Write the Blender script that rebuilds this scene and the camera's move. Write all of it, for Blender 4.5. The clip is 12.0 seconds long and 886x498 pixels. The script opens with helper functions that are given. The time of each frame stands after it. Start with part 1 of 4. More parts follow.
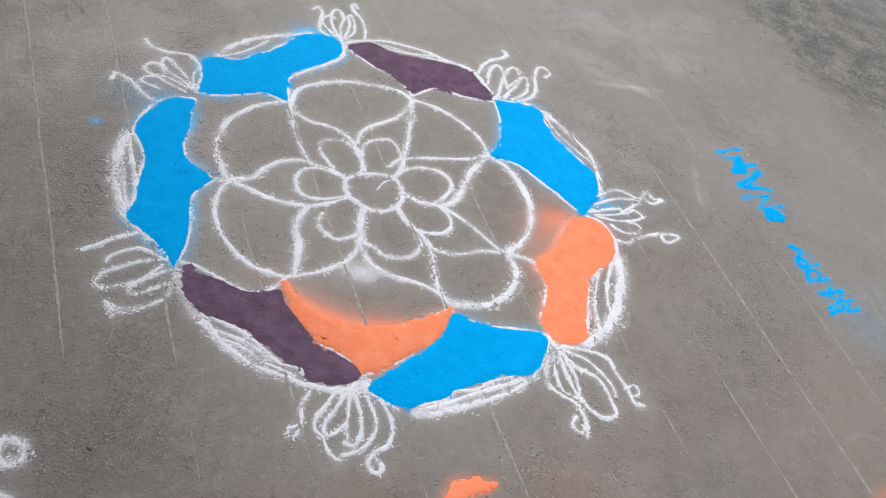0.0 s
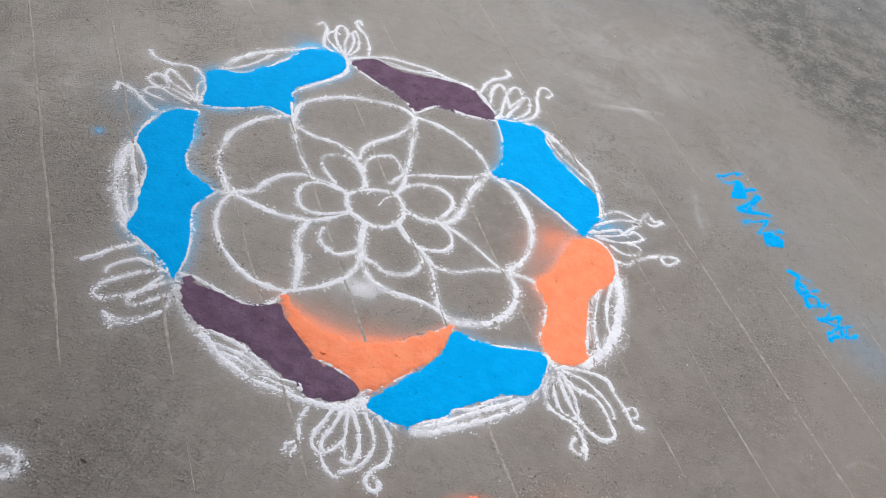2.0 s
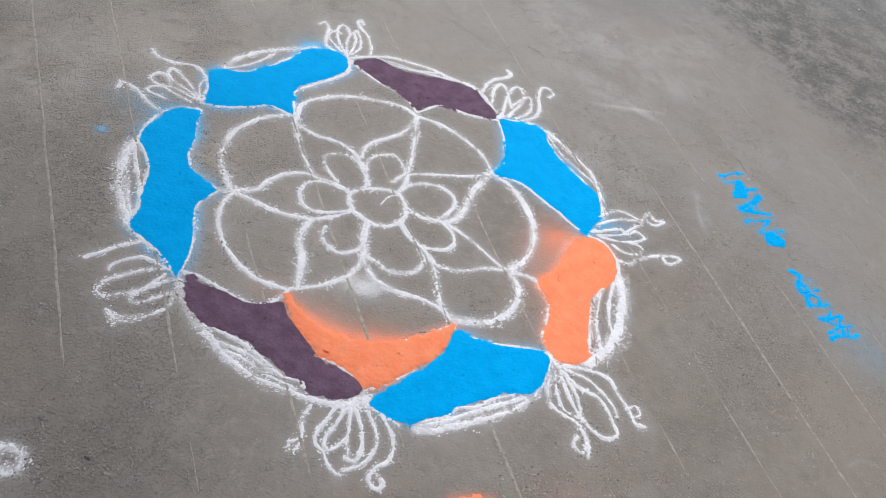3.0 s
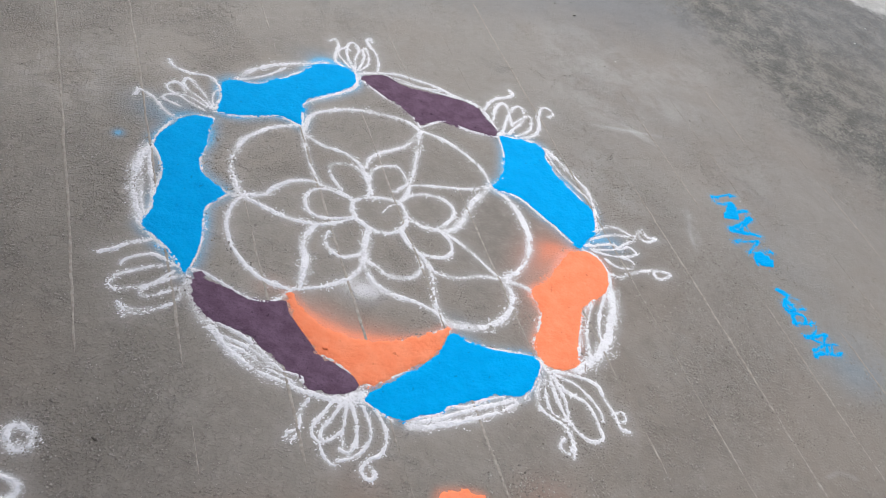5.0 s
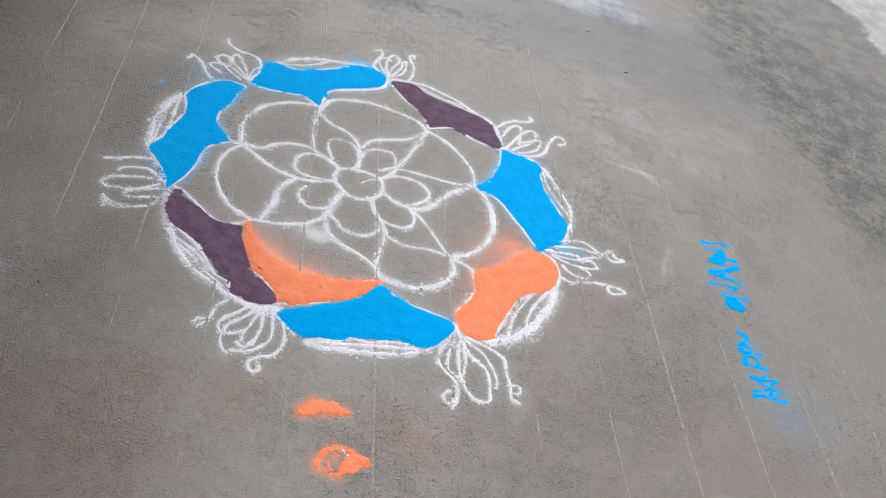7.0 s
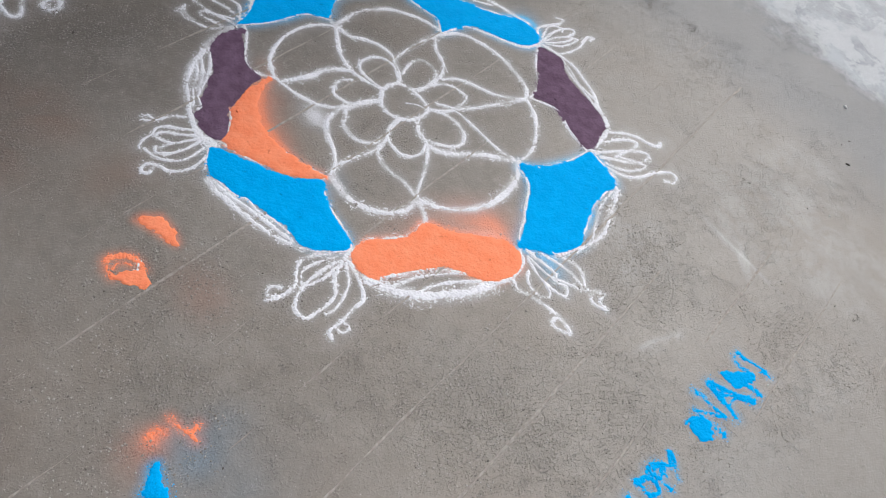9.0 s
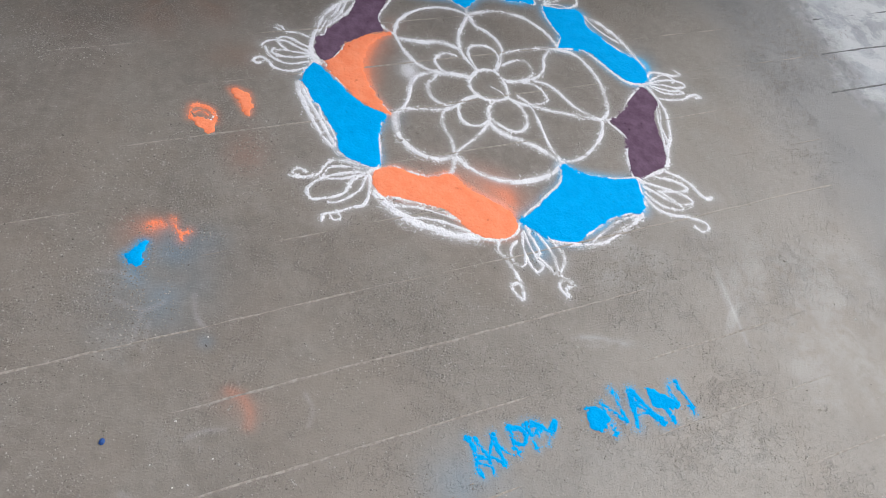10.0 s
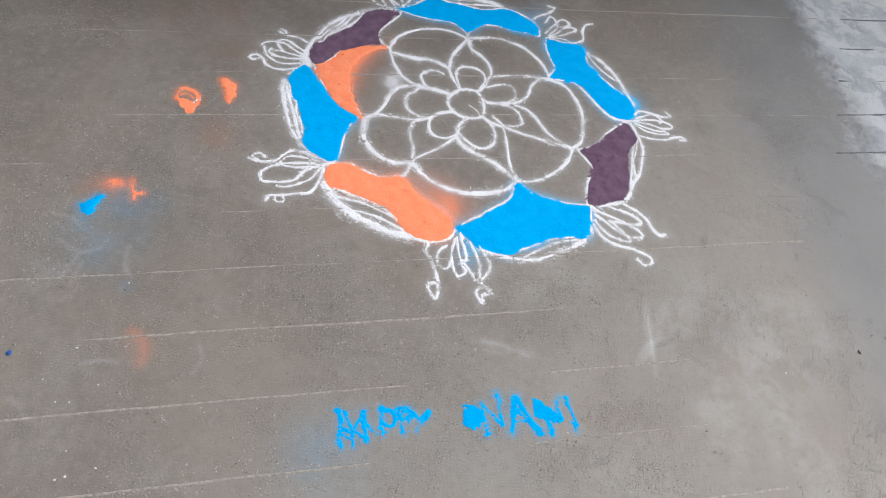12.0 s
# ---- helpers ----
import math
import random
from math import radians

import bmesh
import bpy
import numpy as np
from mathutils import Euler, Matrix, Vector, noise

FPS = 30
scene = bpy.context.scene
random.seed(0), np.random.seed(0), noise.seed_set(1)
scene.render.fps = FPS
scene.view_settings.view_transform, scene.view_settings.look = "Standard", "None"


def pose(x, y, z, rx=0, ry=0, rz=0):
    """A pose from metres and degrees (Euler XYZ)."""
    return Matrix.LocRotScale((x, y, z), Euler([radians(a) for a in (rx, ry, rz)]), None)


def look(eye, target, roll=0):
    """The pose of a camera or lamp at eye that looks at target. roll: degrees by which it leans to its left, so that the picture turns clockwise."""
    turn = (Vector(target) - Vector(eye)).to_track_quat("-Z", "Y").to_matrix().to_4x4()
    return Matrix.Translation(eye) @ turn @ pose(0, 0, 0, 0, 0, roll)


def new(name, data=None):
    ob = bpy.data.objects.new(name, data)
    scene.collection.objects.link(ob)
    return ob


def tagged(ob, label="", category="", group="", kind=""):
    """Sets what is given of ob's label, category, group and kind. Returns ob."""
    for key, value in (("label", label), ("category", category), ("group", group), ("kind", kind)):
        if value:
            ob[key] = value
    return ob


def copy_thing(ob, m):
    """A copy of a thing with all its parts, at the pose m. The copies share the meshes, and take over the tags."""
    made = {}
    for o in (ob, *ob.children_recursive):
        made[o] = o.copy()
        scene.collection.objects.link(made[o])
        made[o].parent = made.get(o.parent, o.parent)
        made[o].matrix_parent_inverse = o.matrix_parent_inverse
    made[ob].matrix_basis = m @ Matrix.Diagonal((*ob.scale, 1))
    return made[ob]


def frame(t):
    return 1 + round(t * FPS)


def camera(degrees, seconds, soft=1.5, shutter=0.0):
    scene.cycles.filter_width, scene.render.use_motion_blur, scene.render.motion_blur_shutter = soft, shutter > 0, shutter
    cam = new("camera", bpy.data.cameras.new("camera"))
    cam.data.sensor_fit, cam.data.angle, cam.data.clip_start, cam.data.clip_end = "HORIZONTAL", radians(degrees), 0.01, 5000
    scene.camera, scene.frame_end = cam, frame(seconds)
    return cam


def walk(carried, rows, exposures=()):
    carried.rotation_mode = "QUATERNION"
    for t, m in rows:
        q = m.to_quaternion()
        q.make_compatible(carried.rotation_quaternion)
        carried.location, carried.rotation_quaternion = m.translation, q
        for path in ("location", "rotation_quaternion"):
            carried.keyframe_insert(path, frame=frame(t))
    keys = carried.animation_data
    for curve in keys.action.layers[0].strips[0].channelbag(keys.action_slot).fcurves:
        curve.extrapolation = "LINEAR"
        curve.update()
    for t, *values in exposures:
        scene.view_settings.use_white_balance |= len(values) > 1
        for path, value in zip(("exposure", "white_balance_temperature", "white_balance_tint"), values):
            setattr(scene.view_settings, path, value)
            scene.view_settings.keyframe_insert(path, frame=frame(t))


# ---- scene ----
cam = camera(56.0, 12.0, soft=0.8)
PATH = [
    (0, 0.000, -1.351, 1.319, 41.03, -14.30, 9.43),
    (0.5, 0.004, -1.348, 1.316, 41.39, -14.08, 9.95),
    (1, -0.006, -1.343, 1.312, 41.60, -14.34, 9.96),
    (1.5, -0.015, -1.344, 1.306, 41.91, -14.89, 10.03),
    (2, -0.015, -1.352, 1.311, 42.11, -15.51, 10.10),
    (2.5, -0.019, -1.354, 1.308, 42.15, -15.59, 10.07),
    (3, -0.021, -1.359, 1.306, 42.23, -15.61, 10.06),
    (5, -0.000, -1.436, 1.335, 43.62, -16.51, 11.51),
    (5.5, 0.037, -1.543, 1.359, 46.03, -17.27, 8.80),
    (6, 0.089, -1.659, 1.367, 48.55, -16.99, 8.92),
    (6.5, 0.305, -1.688, 1.384, 47.99, -16.54, 17.28),
    (7, 0.597, -1.597, 1.383, 46.47, -15.85, 27.50),
    (7.2, 0.701, -1.534, 1.368, 45.96, -15.05, 31.55),
    (8.8, 1.352, -0.878, 1.417, 39.79, -15.21, 60.97),
    (9, 1.383, -0.799, 1.439, 37.79, -13.76, 69.96),
    (9.5, 1.642, -0.487, 1.485, 38.05, -11.54, 94.33),
    (10, 1.869, -0.306, 1.587, 37.10, -13.37, 96.88),
    (10.5, 2.031, -0.142, 1.653, 38.09, -15.40, 100.70),
    (11, 1.960, 0.056, 1.686, 37.08, -14.57, 105.78),
    (11.5, 1.926, 0.176, 1.710, 36.85, -12.85, 108.00),
    (12, 1.924, 0.229, 1.715, 37.85, -10.83, 108.92),
]
EXPOSURES = [(0, 0.29, 6330, 8.6), (5, 0.29, 6330, 8.6), (7, 0.26, 6310, 8.4), (9, 0.17, 6300, 8.2), (10.5, 0.29, 6300, 8.0), (12, 0.33, 6300, 8.0)]
walk(cam, [(t, pose(x, y, z, rx, ry, rz)) for t, x, y, z, rx, ry, rz in PATH], EXPOSURES)

# ---- light: bright overcast sky, soft high sun ----
SUN_ELEVATION, SUN_AZIMUTH = radians(52), radians(-35)
world = bpy.data.worlds.new("overcast_sky")
scene.world = world
world.use_nodes = True
wt = world.node_tree
wt.nodes.clear()
sky = wt.nodes.new("ShaderNodeTexSky")
sky.sky_type, sky.sun_disc = "NISHITA", False
sky.sun_elevation, sky.sun_rotation = SUN_ELEVATION, SUN_AZIMUTH
sky.air_density, sky.dust_density, sky.ozone_density = 1.0, 4.0, 1.0
grey = wt.nodes.new("ShaderNodeHueSaturation")
grey.inputs["Saturation"].default_value = 0.55
back = wt.nodes.new("ShaderNodeBackground")
back.inputs["Strength"].default_value = 0.15
wout = wt.nodes.new("ShaderNodeOutputWorld")
wt.links.new(sky.outputs[0], grey.inputs["Color"])
wt.links.new(grey.outputs[0], back.inputs["Color"])
wt.links.new(back.outputs[0], wout.inputs["Surface"])
sun_data = bpy.data.lights.new("sun", "SUN")
sun_data.energy, sun_data.angle, sun_data.color = 0.9, radians(25), (1.0, 0.96, 0.9)
sun = new("sun", sun_data)
sun.matrix_world = look((-6 * math.sin(-SUN_AZIMUTH), 6, 9), (0, 0, 0))


# ---- materials ----
class Nodes:
    """A small helper for node trees."""

    def __init__(self, name):
        self.mat = bpy.data.materials.new(name)
        self.mat.use_nodes = True
        self.tree = self.mat.node_tree
        self.tree.nodes.clear()

    def add(self, kind, **ins):
        n = self.tree.nodes.new("ShaderNode" + kind)
        for key, v in ins.items():
            self.put(n.inputs[key.replace("_", " ")], v)
        return n

    def put(self, socket, v):
        if isinstance(v, bpy.types.NodeSocket):
            self.tree.links.new(v, socket)
        else:
            socket.default_value = v

    def math(self, op, a, b=0.0, c=0.0, clamp=False):
        n = self.tree.nodes.new("ShaderNodeMath")
        n.operation, n.use_clamp = op, clamp
        for s, v in zip(n.inputs, (a, b, c)):
            self.put(s, v)
        return n.outputs[0]

    def noise(self, coord, scale, detail=2.0, rough=0.5, distort=0.0):
        n = self.add("TexNoise", Vector=coord, Scale=scale, Detail=detail, Roughness=rough, Distortion=distort)
        return n.outputs[0]

    def ramp(self, v, a, b, lo=0.0, hi=1.0):
        n = self.tree.nodes.new("ShaderNodeMapRange")
        n.interpolation_type = "SMOOTHSTEP"
        for s, x in zip(n.inputs, (v, a, b, lo, hi)):
            self.put(s, x)
        return n.outputs[0]

    def mix(self, f, a, b, mode="MIX"):
        n = self.tree.nodes.new("ShaderNodeMix")
        n.data_type, n.blend_type, n.clamp_factor = "RGBA", mode, True
        self.put(n.inputs[0], f)
        self.put(n.inputs[6], a)
        self.put(n.inputs[7], b)
        return n.outputs[2]

    def line(self, coord, nx, ny):
        n = self.tree.nodes.new("ShaderNodeVectorMath")
        n.operation = "DOT_PRODUCT"
        self.put(n.inputs[0], coord)
        n.inputs[1].default_value = (nx, ny, 0)
        return n.outputs["Value"]

    def spot(self, coord, x, y, sx, sy, turn=0.0):
        """1 in the middle of an ellipse, falling to 0 at its rim."""
        m = self.tree.nodes.new("ShaderNodeMapping")
        m.vector_type = "TEXTURE"
        self.put(m.inputs["Vector"], coord)
        m.inputs["Location"].default_value = (x, y, 0)
        m.inputs["Rotation"].default_value = (0, 0, radians(turn))
        m.inputs["Scale"].default_value = (sx, sy, 1)
        n = self.tree.nodes.new("ShaderNodeVectorMath")
        n.operation = "LENGTH"
        self.put(n.inputs[0], m.outputs[0])
        return self.ramp(n.outputs["Value"], 1.0, 0.0)

    def done(self, shader):
        o = self.tree.nodes.new("ShaderNodeOutputMaterial")
        self.tree.links.new(shader, o.inputs["Surface"])
        return self.mat


def rgb(r, g, b):
    return (r, g, b, 1.0)


# x, y, half-length, half-width, turn, strength
SMEARS = [(0.5, 0.4, 0.2, 0.13, 110, 0.5), (0.48, 0.86, 0.34, 0.24, 60, 0.6), (0.72, 0.9, 0.15, 0.1, 30, 0.5), (0.36, 1.05, 0.3, 0.2, 20, 0.45), (0.72, 1.1, 0.22, 0.12, 40, 0.5), (-0.8, 0.1, 0.3, 0.2, 30, 0.35), (0.76, 0.34, 0.12, 0.03, 100, 0.5), (1.05, -0.7, 0.12, 0.08, 20, 0.4), (0.95, 0.62, 0.2, 0.1, 70, 0.3), (0.59, 0.69, 0.09, 0.022, 160, 0.8)]


def concrete_material():
    n = Nodes("worn_concrete")
    co = n.add("TexCoord").outputs["Object"]
    cloud = n.noise(co, 1.3, 5, 0.6, 0.4)
    patch = n.noise(co, 4.2, 6, 0.62, 0.6)
    mottle = n.noise(co, 19.0, 5, 0.65)
    fine = n.noise(co, 130.0, 3, 0.6)
    grit = n.noise(co, 420.0, 2, 0.6)
    col = n.mix(n.ramp(cloud, 0.32, 0.68), rgb(0.156, 0.135, 0.113), rgb(0.22, 0.197, 0.17))
    col = n.mix(n.math("MULTIPLY", n.ramp(patch, 0.48, 0.72), 0.55), col, rgb(0.287, 0.268, 0.242))
    col = n.mix(n.math("MULTIPLY", n.ramp(patch, 0.46, 0.28), 0.3), col, rgb(0.125, 0.113, 0.101))
    col = n.mix(n.math("MULTIPLY", n.ramp(mottle, 0.4, 0.68), 0.34), col, rgb(0.276, 0.254, 0.226))
    col = n.mix(n.math("MULTIPLY", n.ramp(mottle, 0.47, 0.3), 0.28), col, rgb(0.115, 0.105, 0.096))
    # greyer and paler towards the back
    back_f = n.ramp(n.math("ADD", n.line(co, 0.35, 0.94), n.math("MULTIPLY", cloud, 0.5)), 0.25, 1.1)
    col = n.mix(n.math("MULTIPLY", back_f, 0.5), col, rgb(0.305, 0.288, 0.265))
    # brown dirt with painted-in shade, both deepening towards the west side
    dirt_shade_f = n.ramp(n.math("ADD", n.line(co, 0.93, 0.37), n.math("MULTIPLY", n.math("SUBTRACT", patch, 0.5), 0.7)), 0.05, -0.8)
    col = n.mix(n.math("MULTIPLY", dirt_shade_f, 0.62), col, rgb(0.085, 0.073, 0.062))
    # rough areas where the skin has worn off: dark pits and pale grains
    spread = n.math("ADD", n.math("MULTIPLY", n.noise(co, 3.6, 3, 0.6, 0.3), 0.45), n.math("MULTIPLY", n.noise(co, 30.0, 5, 0.75), 0.55))
    worn = n.ramp(n.math("ADD", spread, n.ramp(n.line(co, 0.93, 0.37), 0.3, -0.6, 0.0, 0.03)), 0.5, 0.64)
    gravel = n.noise(co, 190.0, 2, 0.55)
    pit_f = n.math("MULTIPLY", n.math("ADD", n.math("MULTIPLY", worn, 0.55), 0.08), n.ramp(gravel, 0.44, 0.34))
    grain_f = n.math("MULTIPLY", n.math("ADD", n.math("MULTIPLY", worn, 0.85), 0.1), n.ramp(gravel, 0.54, 0.64))
    col = n.mix(pit_f, col, rgb(0.1, 0.088, 0.075))
    col = n.mix(grain_f, col, rgb(0.4, 0.375, 0.34))
    medium = n.noise(co, 48.0, 4, 0.6)
    col = n.mix(n.math("MULTIPLY", n.ramp(medium, 0.5, 0.72), 0.4), col, rgb(0.3, 0.28, 0.252))
    col = n.mix(n.math("MULTIPLY", n.ramp(medium, 0.48, 0.27), 0.32), col, rgb(0.105, 0.094, 0.083))
    warm = n.ramp(n.noise(co, 2.6, 4, 0.6, 0.5), 0.45, 0.65)
    col = n.mix(n.math("ADD", n.math("MULTIPLY", warm, 0.4), 0.4), col, n.mix(0.6, col, rgb(0.215, 0.172, 0.135)))
    col = n.mix(n.math("MULTIPLY", n.ramp(n.noise(co, 170.0, 1, 0.4), 0.745, 0.79), 0.5), col, rgb(0.06, 0.053, 0.046))
    col = n.mix(n.math("MULTIPLY", n.ramp(n.noise(co, 205.0, 1, 0.4), 0.755, 0.8), 0.7), col, rgb(0.5, 0.47, 0.43))
    # smooth pale smears of old cement slurry
    skin = n.ramp(n.noise(co, 8.0, 8, 0.74, 0.15), 0.4, 0.62)
    for x, y, sx, sy, turn, amount in SMEARS:
        f = n.math("MULTIPLY", n.math("MINIMUM", n.math("MULTIPLY", n.spot(co, x, y, sx, sy, turn), 1.8), 1.0), n.math("MULTIPLY", skin, 0.8 * amount))
        col = n.mix(f, col, rgb(0.36, 0.345, 0.325))
    # earthy red stains, then a wide faint brown patch at the front
    for x, y, sx, sy, s in ((-0.08, -0.84, 0.17, 0.11, 0.6), (0.12, -0.72, 0.11, 0.13, 0.5), (-0.25, -1.02, 0.24, 0.12, 0.65), (0.0, -0.98, 0.2, 0.13, 0.6), (0.42, -0.62, 0.12, 0.1, 0.4), (-0.05, -1.25, 0.5, 0.25, 0.25)):
        f = n.math("MULTIPLY", n.spot(co, x, y, sx, sy, 30), n.math("MULTIPLY", n.ramp(patch, 0.35, 0.6), s))
        col = n.mix(f, col, rgb(0.2, 0.118, 0.08))
    # water-stained edge and the pale lime-washed strip behind it
    wob = n.math("MULTIPLY", n.math("SUBTRACT", n.noise(co, 3.0, 6, 0.65), 0.5), 0.42)
    a = n.math("ADD", n.line(co, -0.422, 0.906), wob)
    damp = n.math("MULTIPLY", n.ramp(a, 0.78, 1.15), n.ramp(a, 1.62, 1.42))
    col = n.mix(n.math("MULTIPLY", damp, 0.6), col, rgb(0.13, 0.138, 0.152))
    east = n.line(co, 0.758, 0.652)
    strip = n.math("MULTIPLY", n.ramp(a, 1.33, 1.5), n.ramp(east, 1.45, 1.2))
    wash = n.mix(n.ramp(n.noise(co, 6.0, 5, 0.7), 0.3, 0.65), rgb(0.21, 0.225, 0.248), rgb(0.36, 0.382, 0.415))
    flake = n.ramp(n.noise(co, 7.5, 8, 0.72, 0.3), 0.47, 0.53)
    wash = n.mix(n.math("MULTIPLY", flake, 0.75), wash, rgb(0.47, 0.485, 0.5))
    wash = n.mix(pit_f, wash, rgb(0.2, 0.2, 0.2))
    col = n.mix(n.math("MULTIPLY", strip, 0.85), col, wash)
    rim = n.math("MULTIPLY", n.math("MULTIPLY", n.ramp(a, 1.34, 1.37), n.ramp(a, 1.44, 1.4)), n.ramp(n.noise(co, 22.0, 5, 0.7), 0.45, 0.6))
    col = n.mix(n.math("MULTIPLY", rim, 0.55), col, rgb(0.1, 0.105, 0.115))
    # dark mossy, gritty ground beyond
    b = n.math("ADD", east, wob)
    moss = n.math("MULTIPLY", n.ramp(n.math("ADD", b, n.math("MULTIPLY", n.math("SUBTRACT", n.noise(co, 14.0, 6, 0.75), 0.5), 0.5)), 1.46, 1.78), n.ramp(b, 2.4, 1.8, 0.62, 1.0))
    moss_c = n.mix(n.ramp(n.math("ADD", n.math("MULTIPLY", n.noise(co, 90.0, 5, 0.75), 0.5), n.math("MULTIPLY", n.noise(co, 11.0, 5, 0.7), 0.5)), 0.44, 0.58), rgb(0.06, 0.055, 0.044), rgb(0.22, 0.2, 0.165))
    moss_c = n.mix(n.math("MULTIPLY", n.ramp(n.noise(co, 75.0, 2, 0.5, 0.8), 0.62, 0.68), 0.75), moss_c, rgb(0.04, 0.038, 0.03))
    moss_c = n.mix(n.math("MULTIPLY", n.ramp(n.noise(co, 120.0, 2, 0.5), 0.66, 0.72), 0.7), moss_c, rgb(0.3, 0.29, 0.27))
    col = n.mix(n.math("MULTIPLY", moss, 0.92), col, moss_c)
    # pale cement apron
    wob2 = n.math("MULTIPLY", n.math("SUBTRACT", n.noise(co, 3.0, 7, 0.7), 0.5), 0.62)
    apron = n.math("MULTIPLY", n.ramp(n.math("ADD", east, wob2), 2.66, 2.74), n.ramp(n.math("ADD", n.line(co, 0.0, 1.0), wob2), 2.26, 2.34))
    apron_c = n.mix(n.ramp(n.noise(co, 9.0, 6, 0.7), 0.35, 0.7), rgb(0.36, 0.342, 0.318), rgb(0.55, 0.528, 0.495))
    apron_c = n.mix(n.math("MULTIPLY", n.ramp(n.noise(co, 60.0, 4, 0.7), 0.56, 0.7), 0.5), apron_c, rgb(0.2, 0.188, 0.17))
    col = n.mix(apron, col, apron_c)
    col = n.mix(0.09, col, n.mix(n.ramp(grit, 0.3, 0.7), rgb(0.1, 0.1, 0.1), rgb(0.75, 0.73, 0.7)), "SOFT_LIGHT")
    # loose powder settled in the grain
    dot = n.noise(co, 560.0, 3, 0.65)
    for name, tint, speck in (("purple", rgb(0.13, 0.075, 0.12), 1.0), ("orange", rgb(0.9, 0.25, 0.115), 0.35), ("blue", rgb(0.008, 0.35, 0.66), 0.45), ("white", rgb(0.7, 0.69, 0.71), 0.62)):
        at = n.tree.nodes.new("ShaderNodeAttribute")
        at.attribute_name = name + "_powder"
        d = at.outputs["Fac"]
        cut = n.math("SUBTRACT", 0.86, n.math("MULTIPLY", d, 0.72))
        grainy = n.math("MULTIPLY", n.ramp(n.math("SUBTRACT", dot, cut), -0.08, 0.1), n.math("MINIMUM", n.math("MULTIPLY", d, 4.0), 1.0))
        smooth = n.math("MULTIPLY", d, n.ramp(dot, 0.25, 0.75, 0.75, 1.25))
        f = n.math("ADD", n.math("MULTIPLY", grainy, 0.8 * speck), n.math("MULTIPLY", smooth, 1.0 - 0.72 * speck), clamp=True)
        col = n.mix(f, col, tint)
    h = n.math("ADD", n.math("MULTIPLY", fine, 0.07), n.math("MULTIPLY", mottle, 0.6))
    h = n.math("SUBTRACT", h, n.math("MULTIPLY", pit_f, 1.3))
    h = n.math("ADD", h, n.math("MULTIPLY", grain_f, 1.3))
    bump = n.add("Bump", Strength=0.7, Distance=0.004, Height=h)
    rough = n.ramp(n.math("ADD", fine, n.math("MULTIPLY", patch, 0.6)), 0.5, 1.1, 0.34, 0.56)
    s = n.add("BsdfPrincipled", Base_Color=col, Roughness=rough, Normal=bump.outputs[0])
    s.inputs["Specular IOR Level"].default_value = 0.5
    return n.done(s.outputs[0])


def powder_material(name, dark, mid, light, grain=0.5):
    n = Nodes(name)
    co = n.add("NewGeometry").outputs["Position"]
    a = n.noise(co, 28.0, 4, 0.6)
    b = n.noise(co, 330.0, 3, 0.65)
    col = n.mix(n.ramp(a, 0.3, 0.7), mid, light)
    col = n.mix(n.math("MULTIPLY", n.ramp(b, 0.45, 0.25), grain), col, dark)
    col = n.mix(n.math("MULTIPLY", n.ramp(n.noise(co, 75.0, 2, 0.5), 0.68, 0.76), 0.7), col, dark)
    bump = n.add("Bump", Strength=0.45, Distance=0.002, Height=n.math("ADD", b, n.math("MULTIPLY", n.noise(co, 70.0, 3, 0.6), 1.6)))
    s = n.add("BsdfPrincipled", Base_Color=col, Roughness=0.92, Normal=bump.outputs[0])
    s.inputs["Specular IOR Level"].default_value = 0.12
    return n.done(s.outputs[0])


def stone_material(name, a, b, scale=300.0):
    n = Nodes(name)
    co = n.add("TexCoord").outputs["Object"]
    col = n.mix(n.ramp(n.noise(co, scale, 4, 0.6), 0.35, 0.65), a, b)
    bump = n.add("Bump", Strength=0.4, Distance=0.0008, Height=n.noise(co, scale * 2, 3, 0.6))
    s = n.add("BsdfPrincipled", Base_Color=col, Roughness=0.7, Normal=bump.outputs[0])
    return n.done(s.outputs[0])


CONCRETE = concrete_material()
PLASTER = stone_material("blocker_plaster", rgb(0.07, 0.065, 0.058), rgb(0.17, 0.155, 0.14), 6.0)
CHALK = powder_material("white_chalk_powder", rgb(0.4, 0.39, 0.39), rgb(0.76, 0.75, 0.77), rgb(0.86, 0.85, 0.87), 0.75)
BLUE = powder_material("cyan_blue_powder", rgb(0.002, 0.2, 0.48), rgb(0.0015, 0.35, 0.77), rgb(0.003, 0.39, 0.83), 0.25)
ORANGE = powder_material("orange_powder", rgb(0.6, 0.13, 0.05), rgb(0.95, 0.26, 0.12), rgb(0.97, 0.31, 0.16), 0.2)
PURPLE = powder_material("dark_purple_powder", rgb(0.035, 0.02, 0.032), rgb(0.112, 0.064, 0.1), rgb(0.17, 0.106, 0.158), 0.75)
RIDGE = stone_material("pale_cement_seam", rgb(0.25, 0.216, 0.184), rgb(0.375, 0.335, 0.29), 90.0)
CRACK = stone_material("dark_crack_fill", rgb(0.06, 0.06, 0.06), rgb(0.13, 0.13, 0.13), 90.0)
PALE_STONE = stone_material("pale_pebble_stone", rgb(0.55, 0.53, 0.48), rgb(0.78, 0.76, 0.72))
DARK_BIT = stone_material("dark_dry_litter", rgb(0.03, 0.026, 0.02), rgb(0.09, 0.075, 0.055))
BLUE_PLASTIC = stone_material("blue_pellet_surface", rgb(0.01, 0.05, 0.2), rgb(0.02, 0.1, 0.35))

# ---- powder: height fields whose grain breaks through the ground ----
rng = np.random.default_rng(7)
TABLE = rng.random((256, 256))


